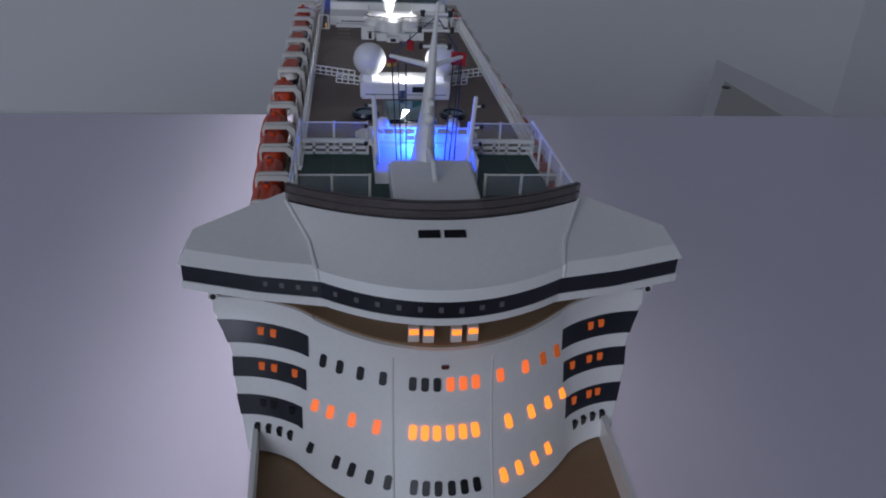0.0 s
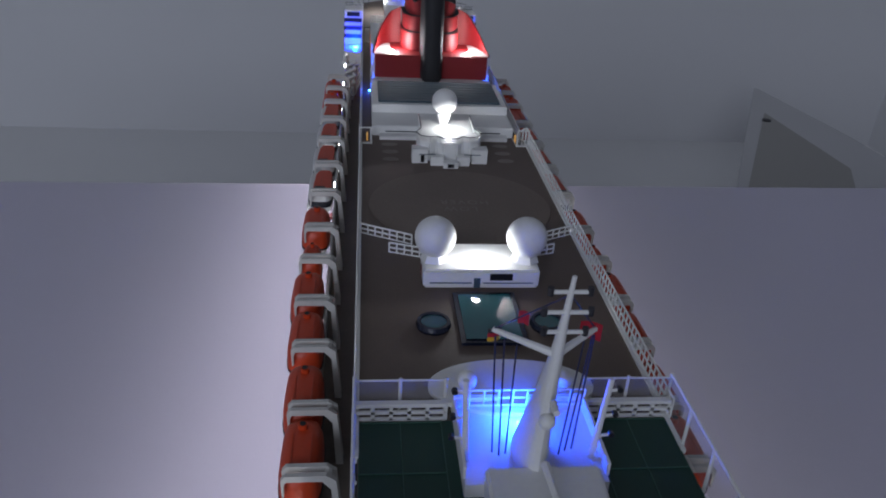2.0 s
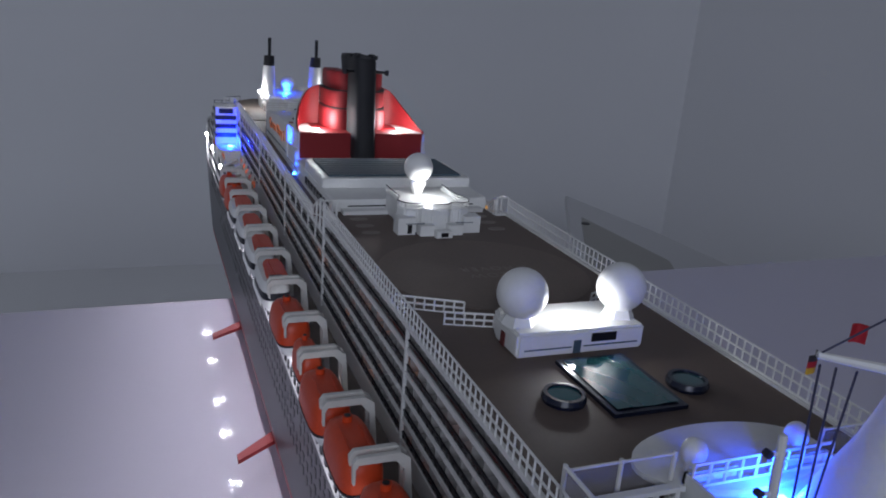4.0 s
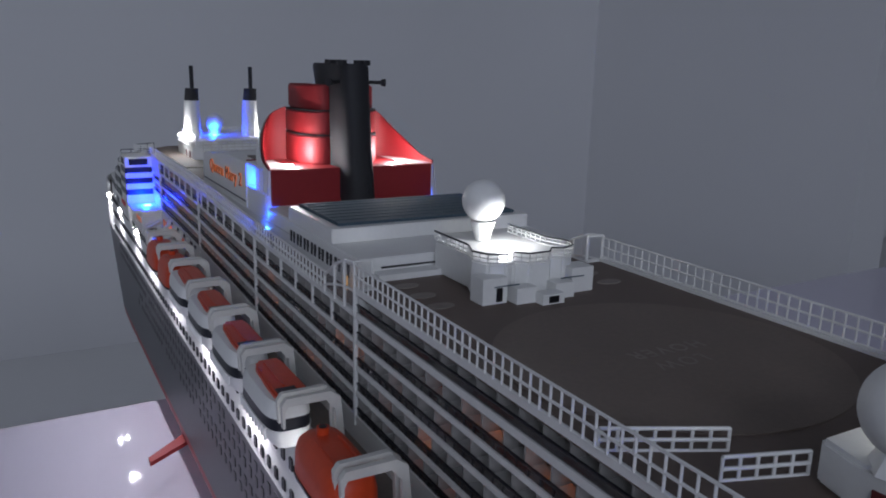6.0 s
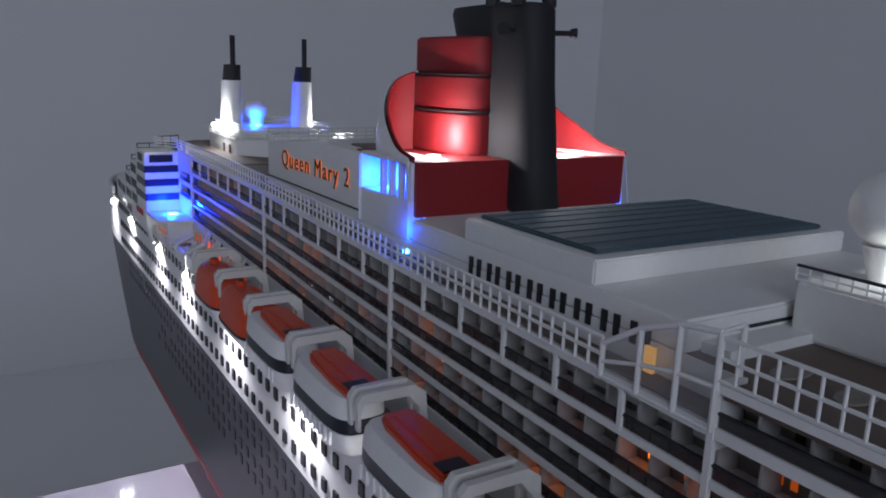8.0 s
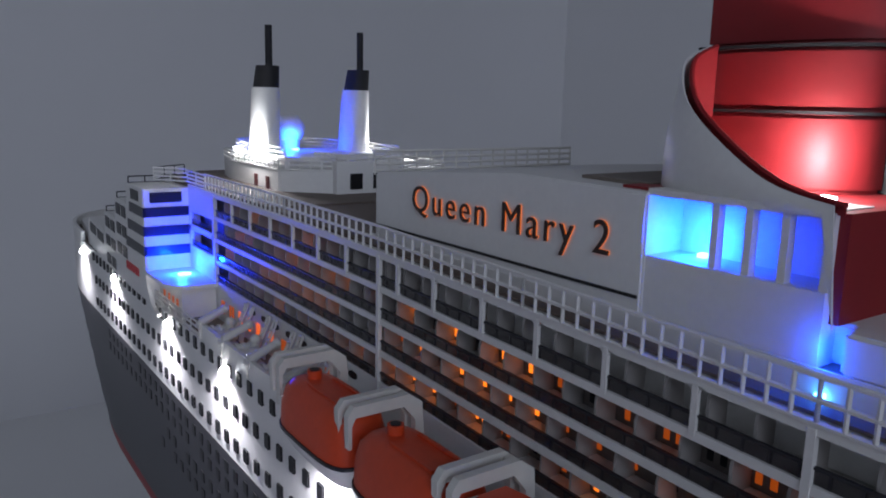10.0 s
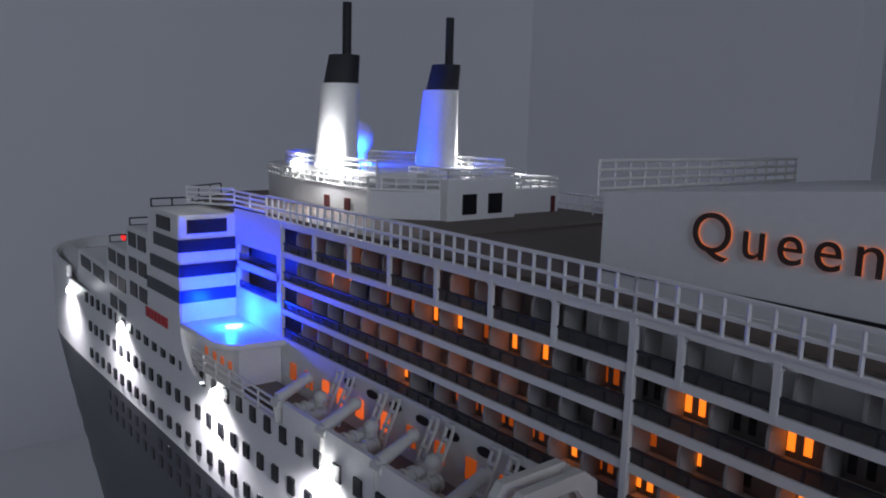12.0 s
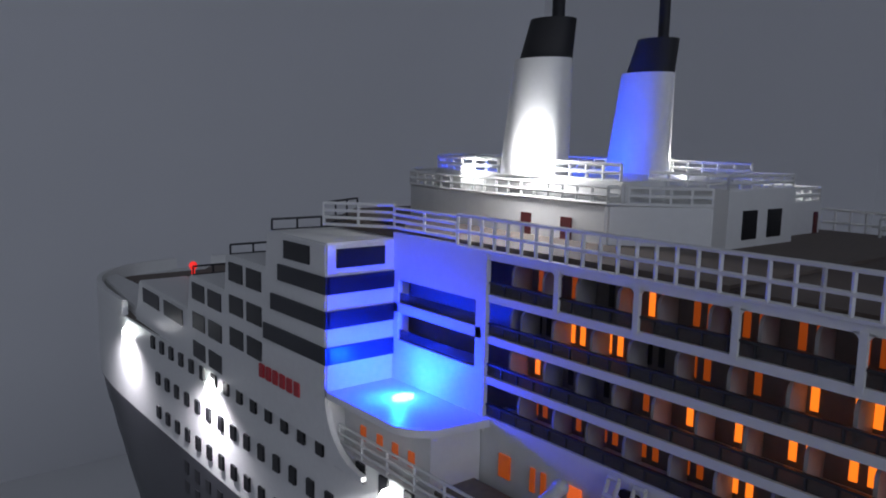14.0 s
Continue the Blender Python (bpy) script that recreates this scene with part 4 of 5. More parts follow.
boxes("led", LEDW, ship, (-0.001, 0.001, 0.2225, 0.2241, 0.9144, 0.9149), label="white light emitting diode")
lamp("dome_led_light", "POINT", (0.001, 0.2235, 0.9172), 0.006, (0.9, 0.93, 1.0), 0.0012)

# ---- skylight block and funnel deck
bm = bmesh.new()
prism(bm, [(-0.0296, 0.238), (0.0296, 0.238), (0.0296, 0.309), (0.0262, 0.3095), (0.0262, 0.335), (-0.0262, 0.335), (-0.0262, 0.3095), (-0.0296, 0.309)], "z", DK, 0.9108)
house = part("funnel_house", bm, WHITE, ship, "white deck house below the funnel", bevel=0.0004)
boxes("house_ledge", WHITE, house, (-0.0265, 0.0265, 0.2335, 0.238, DK, 0.9078), bevel=0.0003)
boxes("house_slot", DARK, house, (-0.024, -0.0055, 0.2377, 0.2381, 0.9083, 0.9087), (0.0055, 0.024, 0.2377, 0.2381, 0.9083, 0.9087))
for s in (-1, 1):
    for i in range(8):
        for d in (0, 0.0025):
            y = 0.2864 - 0.0057 * i - d
            boxes("side_slot_window", DARK, house, (min(s * 0.0293, s * 0.0299), max(s * 0.0293, s * 0.0299), y - 0.00055, y + 0.00055, 0.9052, 0.9083))
bm = bmesh.new()
prism(bm, [(-0.0295, 0.2552), (0.0295, 0.2552), (0.0295, 0.2895), (-0.0295, 0.2895)], "z", 0.9108, 0.9145)
sky = part("skylight_coaming", bm, WHITE, ship, "white coaming of a skylight", bevel=0.0003)
bm = bmesh.new()
prism(bm, [(-0.0268, 0.258), (0.0268, 0.258), (0.0268, 0.2888), (-0.0268, 0.2888)], "z", 0.9145, 0.9153)
part("skylight_roof", bm, SKYROOF, sky, "blue grey skylight roof", bevel=0.0003)
for i in range(7):
    boxes("skylight_bar", SKYROOF, sky, (-0.0262, 0.0262, 0.2618 + 0.004 * i, 0.262 + 0.004 * i, 0.9153, 0.91545))

# ---- funnel
funnel = tagged(new("funnel"), "red and black funnel with curved wind scoops")
funnel.parent = ship
bm = bmesh.new()
box(bm, -0.0278, 0.0278, 0.3105, 0.312, 0.9108, 0.9212)
box(bm, -0.0278, 0.0278, 0.3105, 0.3395, 0.9212, 0.922)
part("funnel_base", bm, FUNNELRED, funnel, "red funnel base", bevel=0.0002)
bm = bmesh.new()
n = 28
rings = []
for z, cy, sx, sy in ((0.9105, 0.311, 0.0046, 0.0076), (0.9122, 0.312, 0.0054, 0.0092), (0.922, 0.3155, 0.0056, 0.0112), (0.938, 0.3202, 0.0058, 0.0136), (0.9532, 0.324, 0.006, 0.0160), (0.9545, 0.3242, 0.0056, 0.0155)):
    rings.append([(sx * math.copysign(abs(math.cos(a)) ** 0.6, math.cos(a)), cy + sy * math.copysign(abs(math.sin(a)) ** 0.75, math.sin(a)), z) for a in [2 * math.pi * i / n for i in range(n)]])
loft(bm, rings)
part("funnel_uptake", bm, FUNNELBLACK, funnel, "matt black funnel uptake")
bm = bmesh.new()
for x, y in ((-0.004, 0.312), (0.004, 0.312), (-0.005, 0.32), (0.005, 0.32), (0, 0.325)):
    tube(bm, (x, y, 0.954), (x, y, 0.9556), 0.0016, n=10)
part("exhaust_pipe", bm, FUNNELBLACK, funnel)
LX, LY = 0.0198, 0.318
for s in (-1, 1):
    bm = bmesh.new()
    tube(bm, (s * 0.005, 0.312, 0.9488), (s * 0.0085, 0.3098, 0.9488), 0.0006, n=8)
    tube(bm, (s * 0.0085, 0.3098, 0.9488), (s * 0.0097, 0.309, 0.9488), 0.001, 0.0013, n=10)
    part("whistle", bm, FUNNELBLACK, funnel)
    # curved shield: red hollow inside, white fairing outside
    rim = [Vector(p) for p in ((0.0285, 0.3108, 0.9228), (0.0276, 0.3184, 0.9243), (0.0258, 0.3265, 0.9284), (0.0232, 0.333, 0.9327), (0.0195, 0.3366, 0.9374), (0.0145, 0.337, 0.9396))]

    def on_rim(u):
        k = min(int(u * 5), 4)
        f = u * 5 - k
        a, b, c, d = (rim[max(0, min(5, k + j))] for j in (-1, 0, 1, 2))
        return 0.5 * ((2 * b) + (c - a) * f + (2 * a - 5 * b + 4 * c - d) * f * f + (3 * b - a - 3 * c + d) * f ** 3)

    nu, nv = 24, 8
    inside, outside, edge = bmesh.new(), bmesh.new(), bmesh.new()
    grid_in, grid_out = [], []
    for i in range(nu + 1):
        u = i / nu
        r = on_rim(u)
        bulge = 0.0005 * math.sin(math.pi * u)
        base = Vector((r.x, r.y, 0.9218))
        low = Vector((r.x + 0.3 * (0.0287 - r.x) if u > 0.04 else 0.0292, min(r.y, 0.337) - (0.0016 if u < 0.04 else 0.0), 0.9108 if u < 0.04 else 0.9215))
        grid_in.append([inside.verts.new((s * (q.x + bulge * math.sin(math.pi * j / nv)), q.y + bulge * math.sin(math.pi * j / nv), q.z)) for j in range(nv + 1) for q in (base.lerp(r, j / nv),)])
        out = Vector((0.0008, 0.0008, 0))
        grid_out.append([outside.verts.new((s * (q.x + bulge * math.sin(math.pi * j / nv)), q.y + bulge * math.sin(math.pi * j / nv), q.z)) for j in range(nv + 1) for q in ((low.lerp(r, j / nv) + out),)])
        if i:
            p = on_rim((i - 1) / nu)
            tube(edge, (s * p.x, p.y, p.z), (s * r.x, r.y, r.z), 0.00035, n=6)
    for bm, g in ((inside, grid_in), (outside, grid_out)):
        for i in range(nu):
            for j in range(nv):
                bm.faces.new((g[i][j], g[i][j + 1], g[i + 1][j + 1], g[i + 1][j]))
        bmesh.ops.recalc_face_normals(bm, faces=bm.faces[:])
        bmesh.ops.solidify(bm, geom=bm.faces[:], thickness=0.0002)
    part("wind_scoop_shield", inside, FUNNELRED, funnel, "hollow red wind shield", smooth=70)
    part("funnel_fairing", outside, WHITE, funnel, "white outer fairing of the shield", smooth=70)
    part("shield_rim", edge, FUNNELRED, funnel)
    # three stacked convex scoops
    for z0, z1, wide in ((0.922, 0.9313, 0.0146), (0.9317, 0.9392, 0.0139), (0.9396, 0.9476, 0.0126)):
        bm = bmesh.new()
        loop = [(s * 0.005, 0.3185)] + [(s * (0.0066 + (wide - 0.0066) * math.sin(a)), 0.331 - 0.0125 * math.cos(a)) for a in np.linspace(0, math.pi / 2, 10)] + [(s * wide, 0.34), (s * 0.005, 0.34)]
        prism(bm, loop if s < 0 else loop[::-1], "z", z0, z1)
        part("scoop_panel", bm, FUNNELRED, funnel, bevel=0.0005)
    for z in (0.9315, 0.9394):
        bm = bmesh.new()
        loop = [(s * 0.005, 0.318)] + [(s * (0.0067 + 0.0076 * math.sin(a)), 0.331 - 0.0128 * math.cos(a)) for a in np.linspace(0, math.pi / 2, 10)] + [(s * 0.0143, 0.34), (s * 0.005, 0.34)]
        prism(bm, loop if s < 0 else loop[::-1], "z", z - 0.0002, z + 0.0002)
        part("scoop_seam", bm, FUNNELBLACK, funnel)
    bm = bmesh.new()
    tube(bm, (s * LX, LY, 0.922), (s * LX, LY, 0.9225), 0.0015, n=14)
    part("led", bm, LEDW, funnel, "white light emitting diode")
    lamp("funnel_led_light", "POINT", (s * 0.0176, LY + 0.002, 0.926), 0.013, (0.95, 0.95, 1.0), 0.0008)

# ---- name house behind the funnel
bm = bmesh.new()
prism(bm, [(0.334, 0.9062), (0.3988, 0.9062), (0.3988, 0.9184), (0.3585, 0.9218), (0.334, 0.9216)], "x", -0.0295, 0.0295)
name_house = part("name_house", bm, WHITE, ship, "white house with the ship name", bevel=0.0003)
for s in (-1, 1):
    boxes("house_slot", DARK, name_house, (min(s * 0.0293, s * 0.0297), max(s * 0.0293, s * 0.0297), 0.3345, 0.3984, 0.9084, 0.9088))
    boxes("side_block", WHITE, name_house, (min(s * 0.022, s * 0.0291), max(s * 0.022, s * 0.0291), 0.3115, 0.334, DK, 0.914), bevel=0.0003)
    for y in (0.3116, 0.3162, 0.3204, 0.3246):
        boxes("recess_column", WHITE, name_house, (min(s * 0.0274, s * 0.0286), max(s * 0.0274, s * 0.0286), y, y + 0.0009, 0.914, 0.922))
    boxes("recess_roof", WHITE, name_house, (min(s * 0.02, s * 0.0288), max(s * 0.02, s * 0.0288), 0.3122, 0.3345, 0.9213, 0.9221))
    boxes("recess_back", WHITE, name_house, (min(s * 0.019, s * 0.0225), max(s * 0.019, s * 0.0225), 0.3125, 0.3345, 0.9108, 0.9212))
    boxes("led", LEDB, ship, (min(s * 0.0235, s * 0.0245), max(s * 0.0235, s * 0.0245), 0.329, 0.33, 0.914, 0.9145), label="blue light emitting diode")
    lamp("recess_led_light", "POINT", (s * 0.0258, 0.3295, 0.9162), 0.015, (0.003, 0.05, 1.0), 0.0008)
    boxes("led", LEDB, ship, (min(s * 0.0298, s * 0.0306), max(s * 0.0298, s * 0.0306), 0.3098, 0.3106, LEVELS[0] + sheer(0.31) + 0.001, LEVELS[0] + sheer(0.31) + 0.0018), label="blue light emitting diode")
    lamp("deck_led_light", "POINT", (s * 0.03, 0.3103, 0.9085), 0.002, (0.004, 0.07, 1.0), 0.0006)


def lettering(body, size, mat, place, extrude, offset, name, label, holder=None):
    c = bpy.data.curves.new(name, "FONT")
    c.body, c.size, c.extrude, c.offset = body, size, extrude, offset
    c.align_x = "LEFT"
    c.space_character = 1.25
    o = new("lettering_curve", c)
    dg = bpy.context.evaluated_depsgraph_get()
    me = bpy.data.meshes.new_from_object(o.evaluated_get(dg))
    bpy.data.objects.remove(o)
    me.materials.clear()
    me.materials.append(mat)
    ob = new(name, me)
    ob.parent = holder or name_house
    ob.matrix_basis = place
    tagged(ob, label)
    return ob


for s in (-1, 1):
    y = 0.3855 if s < 0 else 0.3395
    turn = Matrix(((0, 0, -1), (-1, 0, 0), (0, 1, 0))).to_4x4() if s < 0 else Matrix(((0, 0, 1), (1, 0, 0), (0, 1, 0))).to_4x4()
    lettering("Queen Mary 2", 0.0064, LETTER, Matrix.Translation((s * 0.0299, y, 0.9130)) @ turn, 0.00008, 0.0, "name_letters", "dark raised letters of the ship name")
    lettering("Queen Mary 2", 0.0064, BACKLIGHT, Matrix.Translation((s * 0.02968, y, 0.9130)) @ turn, 0.00002, 0.0, "letter_backlight", "amber light strip behind the letters")
turn = Matrix(((-1, 0, 0), (0, -1, 0), (0, 0, 1))).to_4x4()
lettering("HOVER", 0.0045, MARKING, Matrix.Translation((0.0102, 0.1742, DK + 0.00025)) @ turn, 0.00004, 0.0, "deck_lettering", "faint worn deck lettering", ship)
lettering("LOW", 0.0045, MARKING, Matrix.Translation((0.0058, 0.1688, DK + 0.00025)) @ turn, 0.00004, 0.0, "deck_lettering", "faint worn deck lettering", ship)
boxes("roof_deck", GREYDECK, name_house, (-0.0245, 0.0245, 0.338, 0.35, 0.9216, 0.9222))
bm = bmesh.new()
for z in (0.9186, 0.9198, 0.921, 0.9222):
    tube(bm, (-0.029, 0.4, z), (0.022, 0.4, z), 0.0003, n=5)
for i in range(17):
    tube(bm, (-0.029 + 0.00318 * i, 0.4, 0.9178), (-0.029 + 0.00318 * i, 0.4, 0.9224), 0.00022, n=5)
part("roof_fence", bm, CREAM, ship, "grey lattice fence on the roof")
railing([(0.03, 0.4, DK), (0.03, 0.45, DK)], 0.0036, 3, 0.0045, 0.0003)

# ---- after house with the two exhaust stacks
bm = bmesh.new()
aft = [(-0.0195, 0.468), (-0.0085, 0.4575), (0.0105, 0.4575), (0.0195, 0.468), (0.0195, 0.506), (0.0165, 0.519), (0.0095, 0.527), (0, 0.53), (-0.0095, 0.527), (-0.0165, 0.519), (-0.0195, 0.506)]
prism(bm, aft, "z", DK, 0.9128)
after = part("after_house", bm, WHITE, ship, "white after house", bevel=0.0004)
bm = bmesh.new()
prism(bm, [(-0.0185, 0.466), (0.0185, 0.466), (0.0185, 0.502), (0.0152, 0.513), (0.0085, 0.52), (0, 0.5225), (-0.0085, 0.52), (-0.0152, 0.513), (-0.0185, 0.502)], "z", 0.9128, 0.916)
part("upper_terrace", bm, WHITE, after, bevel=0.0003)
boxes("front_block", WHITE, after, (-0.0085, 0.0105, 0.4555, 0.4695, DK, 0.9152), bevel=0.0006)
boxes("front_block_window", DARK, after, (-0.0045, -0.0008, 0.4552, 0.456, 0.908, 0.9122))
boxes("front_block_window", DARK, after, (0.0026, 0.0064, 0.4552, 0.456, 0.908, 0.9122))
boxes("side_wing", WHITE, after, (0.0105, 0.0285, 0.4595, 0.485, DK, 0.9122), bevel=0.0004)
boxes("house_door", MAROON, after, (0.0115, 0.0128, 0.4592, 0.46, DK + 0.0004, 0.9105), (0.026, 0.0272, 0.4592, 0.46, DK + 0.0004, 0.9105))
for y in (0.4745, 0.483):
    boxes("house_door", MAROON, after, (-0.0198, -0.0193, y, y + 0.0021, DK + 0.0004, DK + 0.0038))
railing([(0.0105, 0.4598, 0.9122), (0.0283, 0.4598, 0.9122), (0.0283, 0.484, 0.9122)], 0.0024, 3, 0.003, 0.0003)
railing([(-0.0083, 0.469, 0.9152), (-0.0083, 0.4558, 0.9152), (0.0103, 0.4558, 0.9152), (0.0103, 0.469, 0.9152)], 0.002, 3, 0.003, 0.00025)
railing([(-0.0085, 0.458, 0.9128), (-0.0195, 0.468, 0.9128), (-0.0195, 0.506, 0.9128), (-0.0165, 0.519, 0.9128), (-0.0095, 0.527, 0.9128), (0, 0.53, 0.9128), (0.0095, 0.527, 0.9128), (0.0165, 0.519, 0.9128), (0.0195, 0.506, 0.9128), (0.0195, 0.468, 0.9128)], 0.0024, 3, 0.003, 0.0003)
railing([(-0.018, 0.467, 0.916), (-0.018, 0.502, 0.916), (-0.0148, 0.5125, 0.916), (-0.008, 0.5195, 0.916), (0, 0.522, 0.916), (0.008, 0.5195, 0.916), (0.0148, 0.5125, 0.916), (0.018, 0.502, 0.916), (0.018, 0.467, 0.916)], 0.0024, 3, 0.0032, 0.0003)
for s in (-1, 1):
    sx, sy = (-0.0158, 0.0) if s < 0 else (0.0140, 0.0015)

    def stack(name, mat, rows, label=""):
        bm = bmesh.new()
        n = 24
        loft(bm, [[(sx + rx * math.cos(2 * math.pi * i / n), sy + cy + ry * math.sin(2 * math.pi * i / n), z) for i in range(n)] for z, cy, rx, ry in rows])
        return part(name, bm, mat, ship, label)
    st = stack("exhaust_funnel", WHITE, [(0.916, 0.4866, 0.0040, 0.0068), (0.9345, 0.4853, 0.0036, 0.0054)], "white tapering exhaust stack")
    stack("stack_cap", FUNNELBLACK, [(0.9345, 0.4848, 0.0034, 0.0048), (0.9405, 0.4834, 0.0031, 0.004)], "black stack top")
    bm = bmesh.new()
    tube(bm, (sx, sy + 0.4824, 0.9403), (sx, sy + 0.4824, 0.9515), 0.001, n=12)
    part("stack_pipe", bm, FUNNELBLACK, ship)
    bm = bmesh.new()
    tube(bm, (s * 0.0196, 0.4985, 0.916), (s * 0.0196, 0.4985, 0.9168), 0.001, n=12)
    part("led", bm, LEDW, ship, "white light emitting diode")
    lamp("stack_led_light", "POINT", (s * 0.0212, 0.4825, 0.919), 0.015, (0.92, 0.93, 1.0), 0.0008)
bm = bmesh.new()
ball(bm, (-0.001, 0.502, 0.9222), 0.0046, 24, 14)
tube(bm, (-0.001, 0.502, 0.9158), (-0.001, 0.502, 0.919), 0.003, n=12)
part("radome", bm, WHITE, ship, "white radome lit blue")
boxes("led", LEDB, ship, (-0.0038, -0.0022, 0.493, 0.4946, 0.916, 0.9165), label="blue light emitting diode")
lamp("stern_dome_light", "POINT", (-0.0035, 0.496, 0.9185), 0.024, (0.003, 0.05, 1.0), 0.0008)

# ---- stern block with its stepped tiers
TIERS = ((0.4995, 0.52, 0.9052, 0.0474, 0.0472), (0.52, 0.5385, 0.8985, 0.0472, 0.0467), (0.5385, 0.5597, 0.8912, 0.0467, 0.0459), (0.5597, 0.6, 0.8835, 0.0459, 0.0438), (0.6, 0.663, 0.8748, 0.0438, 0.036))


def stern_x(y):
    for y0, y1, zt, xa, xb in TIERS:
        if y <= y1:
            return xa + (xb - xa) * (y - y0) / (y1 - y0)
    return 0.039


for s in (-1, 1):
    for y0, y1, zt, xa, xb in TIERS:
        bm = bmesh.new()
        outer = [(y0, 0.8722), (y1 + 0.0035, 0.8722), (y1 + 0.0035, zt - 0.005), (y1, zt), (y0, zt + (0.0008 if y0 > 0.5 else 0))]
        loop = [(s * (xa + 0.0), y0), (s * xb, y1 + 0.0035), (s * 0.031, y1 + 0.0035), (s * 0.031, y0)]
        lo = [bm.verts.new((x, y, 0.8722)) for x, y in loop]
        hi = [bm.verts.new((x, y - (0.0035 if i in (1, 2) else 0.0), zt)) for i, (x, y) in enumerate(loop)]
        for i in range(4):
            bm.faces.new((lo[i], lo[(i + 1) % 4], hi[(i + 1) % 4], hi[i]))
        bm.faces.new(hi), bm.faces.new(lo[::-1])
        bmesh.ops.recalc_face_normals(bm, faces=bm.faces[:])
        part("stern_tier", bm, WHITE, ship, bevel=0.0003)
    # forward face bands and windows
    for z in (0.8985, 0.893, 0.8872):
        boxes("stern_band", BANDBLACK, ship, (min(s * 0.0472, s * 0.0345), max(s * 0.0472, s * 0.0345), 0.4992, 0.5, z - 0.0014, z + 0.0014))
        boxes("stern_band", BANDBLACK, ship, (min(s * 0.0469, s * 0.0476), max(s * 0.0469, s * 0.0476), 0.4992, 0.5145 + (0.9 - z) * 0.5, z - 0.0014, z + 0.0014))
    boxes("stern_window", DARK, ship, (min(s * 0.0455, s * 0.0365), max(s * 0.0455, s * 0.0365), 0.4991, 0.4999, 0.9012, 0.9042))
    boxes("stern_window", DARK, ship, (min(s * 0.047, s * 0.0476), max(s * 0.047, s * 0.0476), 0.5045, 0.513, 0.9012, 0.9042))
    for y0, y1, zt, xa, xb in TIERS[1:]:
        for k in range(3):
            z1 = zt - 0.0012 - 0.0064 * k
            if z1 - 0.0036 < 0.8735:
                continue
            w = (y1 - y0)
            for a, b in ((0.28, 0.78),) if w < 0.018 else ((0.12, 0.46), (0.56, 0.9)):
                ya, yb = y0 + a * w, y0 + b * w
                x0, x1 = stern_x(ya), stern_x(yb)
                bm = bmesh.new()
                loop = [(s * (x0 + 0.0002), ya), (s * (x1 + 0.0002), yb), (s * (x1 - 0.0006), yb), (s * (x0 - 0.0006), ya)]
                prism(bm, loop if s > 0 else loop[::-1], "z", z1 - 0.0036, z1)
                part("stern_window", bm, DARK, ship)
    # blue lit platform and its box
    bm = bmesh.new()
    loop = [(s * 0.0472, 0.4997), (s * 0.0472, 0.4815), (s * 0.0458, 0.4785), (s * 0.0435, 0.4765), (s * 0.0335, 0.4752), (s * 0.0335, 0.4997)]
    prism(bm, loop if s > 0 else loop[::-1], "z", 0.8803, 0.8815)
    part("stern_platform", bm, WHITE, ship)
    boxes("stern_box", WHITE, ship, (min(s * 0.0438, s * 0.0345), max(s * 0.0438, s * 0.0345), 0.4772, 0.4997, 0.8706, 0.8803), bevel=0.0003)
    for y in (0.4815, 0.4855, 0.4895, 0.494):
        boxes("box_window", AMBERDIM, ship, (min(s * 0.0434, s * 0.044), max(s * 0.0434, s * 0.044), y - 0.0007, y + 0.0007, 0.8745, 0.8768))
    for y0, y1, z0, z1 in ((0.4772, 0.4997, 0.8985, 0.9062), (0.4772, 0.4997, 0.893, 0.8946), (0.4772, 0.4997, 0.8815, 0.8884), (0.4772, 0.479, 0.8884, 0.8985), (0.4982, 0.4997, 0.8884, 0.8985)):
        boxes("stern_side_panel", WHITE, ship, (min(s * S, s * (S - 0.001)), max(s * S, s * (S - 0.001)), y0, y1, z0, z1))
    for z in (0.8946, 0.8884):
        boxes("balustrade_glass", BALGLASS, ship, (min(s * (S - 0.0004), s * (S - 0.0006)), max(s * (S - 0.0004), s * (S - 0.0006)), 0.479, 0.4982, z, z + 0.0017))
    bm = bmesh.new()
    prism(bm, [(s * 0.0392 + 0.0019 * math.cos(a), 0.49 + 0.0012 * math.sin(a)) for a in np.linspace(0, 2 * math.pi, 18, endpoint=False)], "z", 0.8814, 0.8819)
    part("led", bm, LEDICE, ship, "icy blue light emitting diode")
    lamp("stern_led_light", "POINT", (s * 0.0398, 0.4903, 0.8846), 0.058, (0.001, 0.024, 1.0), 0.0008)
    if s < 0:
        for i in range(6):
            boxes("red_mark", REDMARK, ship, (-0.0476, -0.0471, 0.521 - 0.0026 * i, 0.5227 - 0.0026 * i, 0.8782, 0.8806), label="red block of painted lettering")
bm = bmesh.new()
prism(bm, [(-0.0315, 0.53), (0.0315, 0.53), (0.0315, 0.595), (0.02, 0.61), (-0.02, 0.61), (-0.0315, 0.595)], "z", 0.872, 0.884)
part("stern_deck_block", bm, DECK2, ship)
bm = bmesh.new()
prism(bm, [(s * hull_half(y, 0.8725) * 0.985, y) for s, y in [(-1, y) for y in np.linspace(0.52, 0.668, 20)] + [(1, y) for y in np.linspace(0.668, 0.52, 20)]], "z", 0.8712, 0.8726)
part("stern_deck", bm, DECK2, ship, smooth=0)
for s in (-1, 1):
    for y0, y1, zt, xa, xb in TIERS[:3]:
        railing([(s * 0.0318, y0 + 0.001, zt), (s * 0.0318, y1 - 0.001, zt), (s * (xb - 0.0006), y1 - 0.001, zt)], 0.0019, 2, 0.0045, 0.00022, mat=WIRE)
bm = bmesh.new()
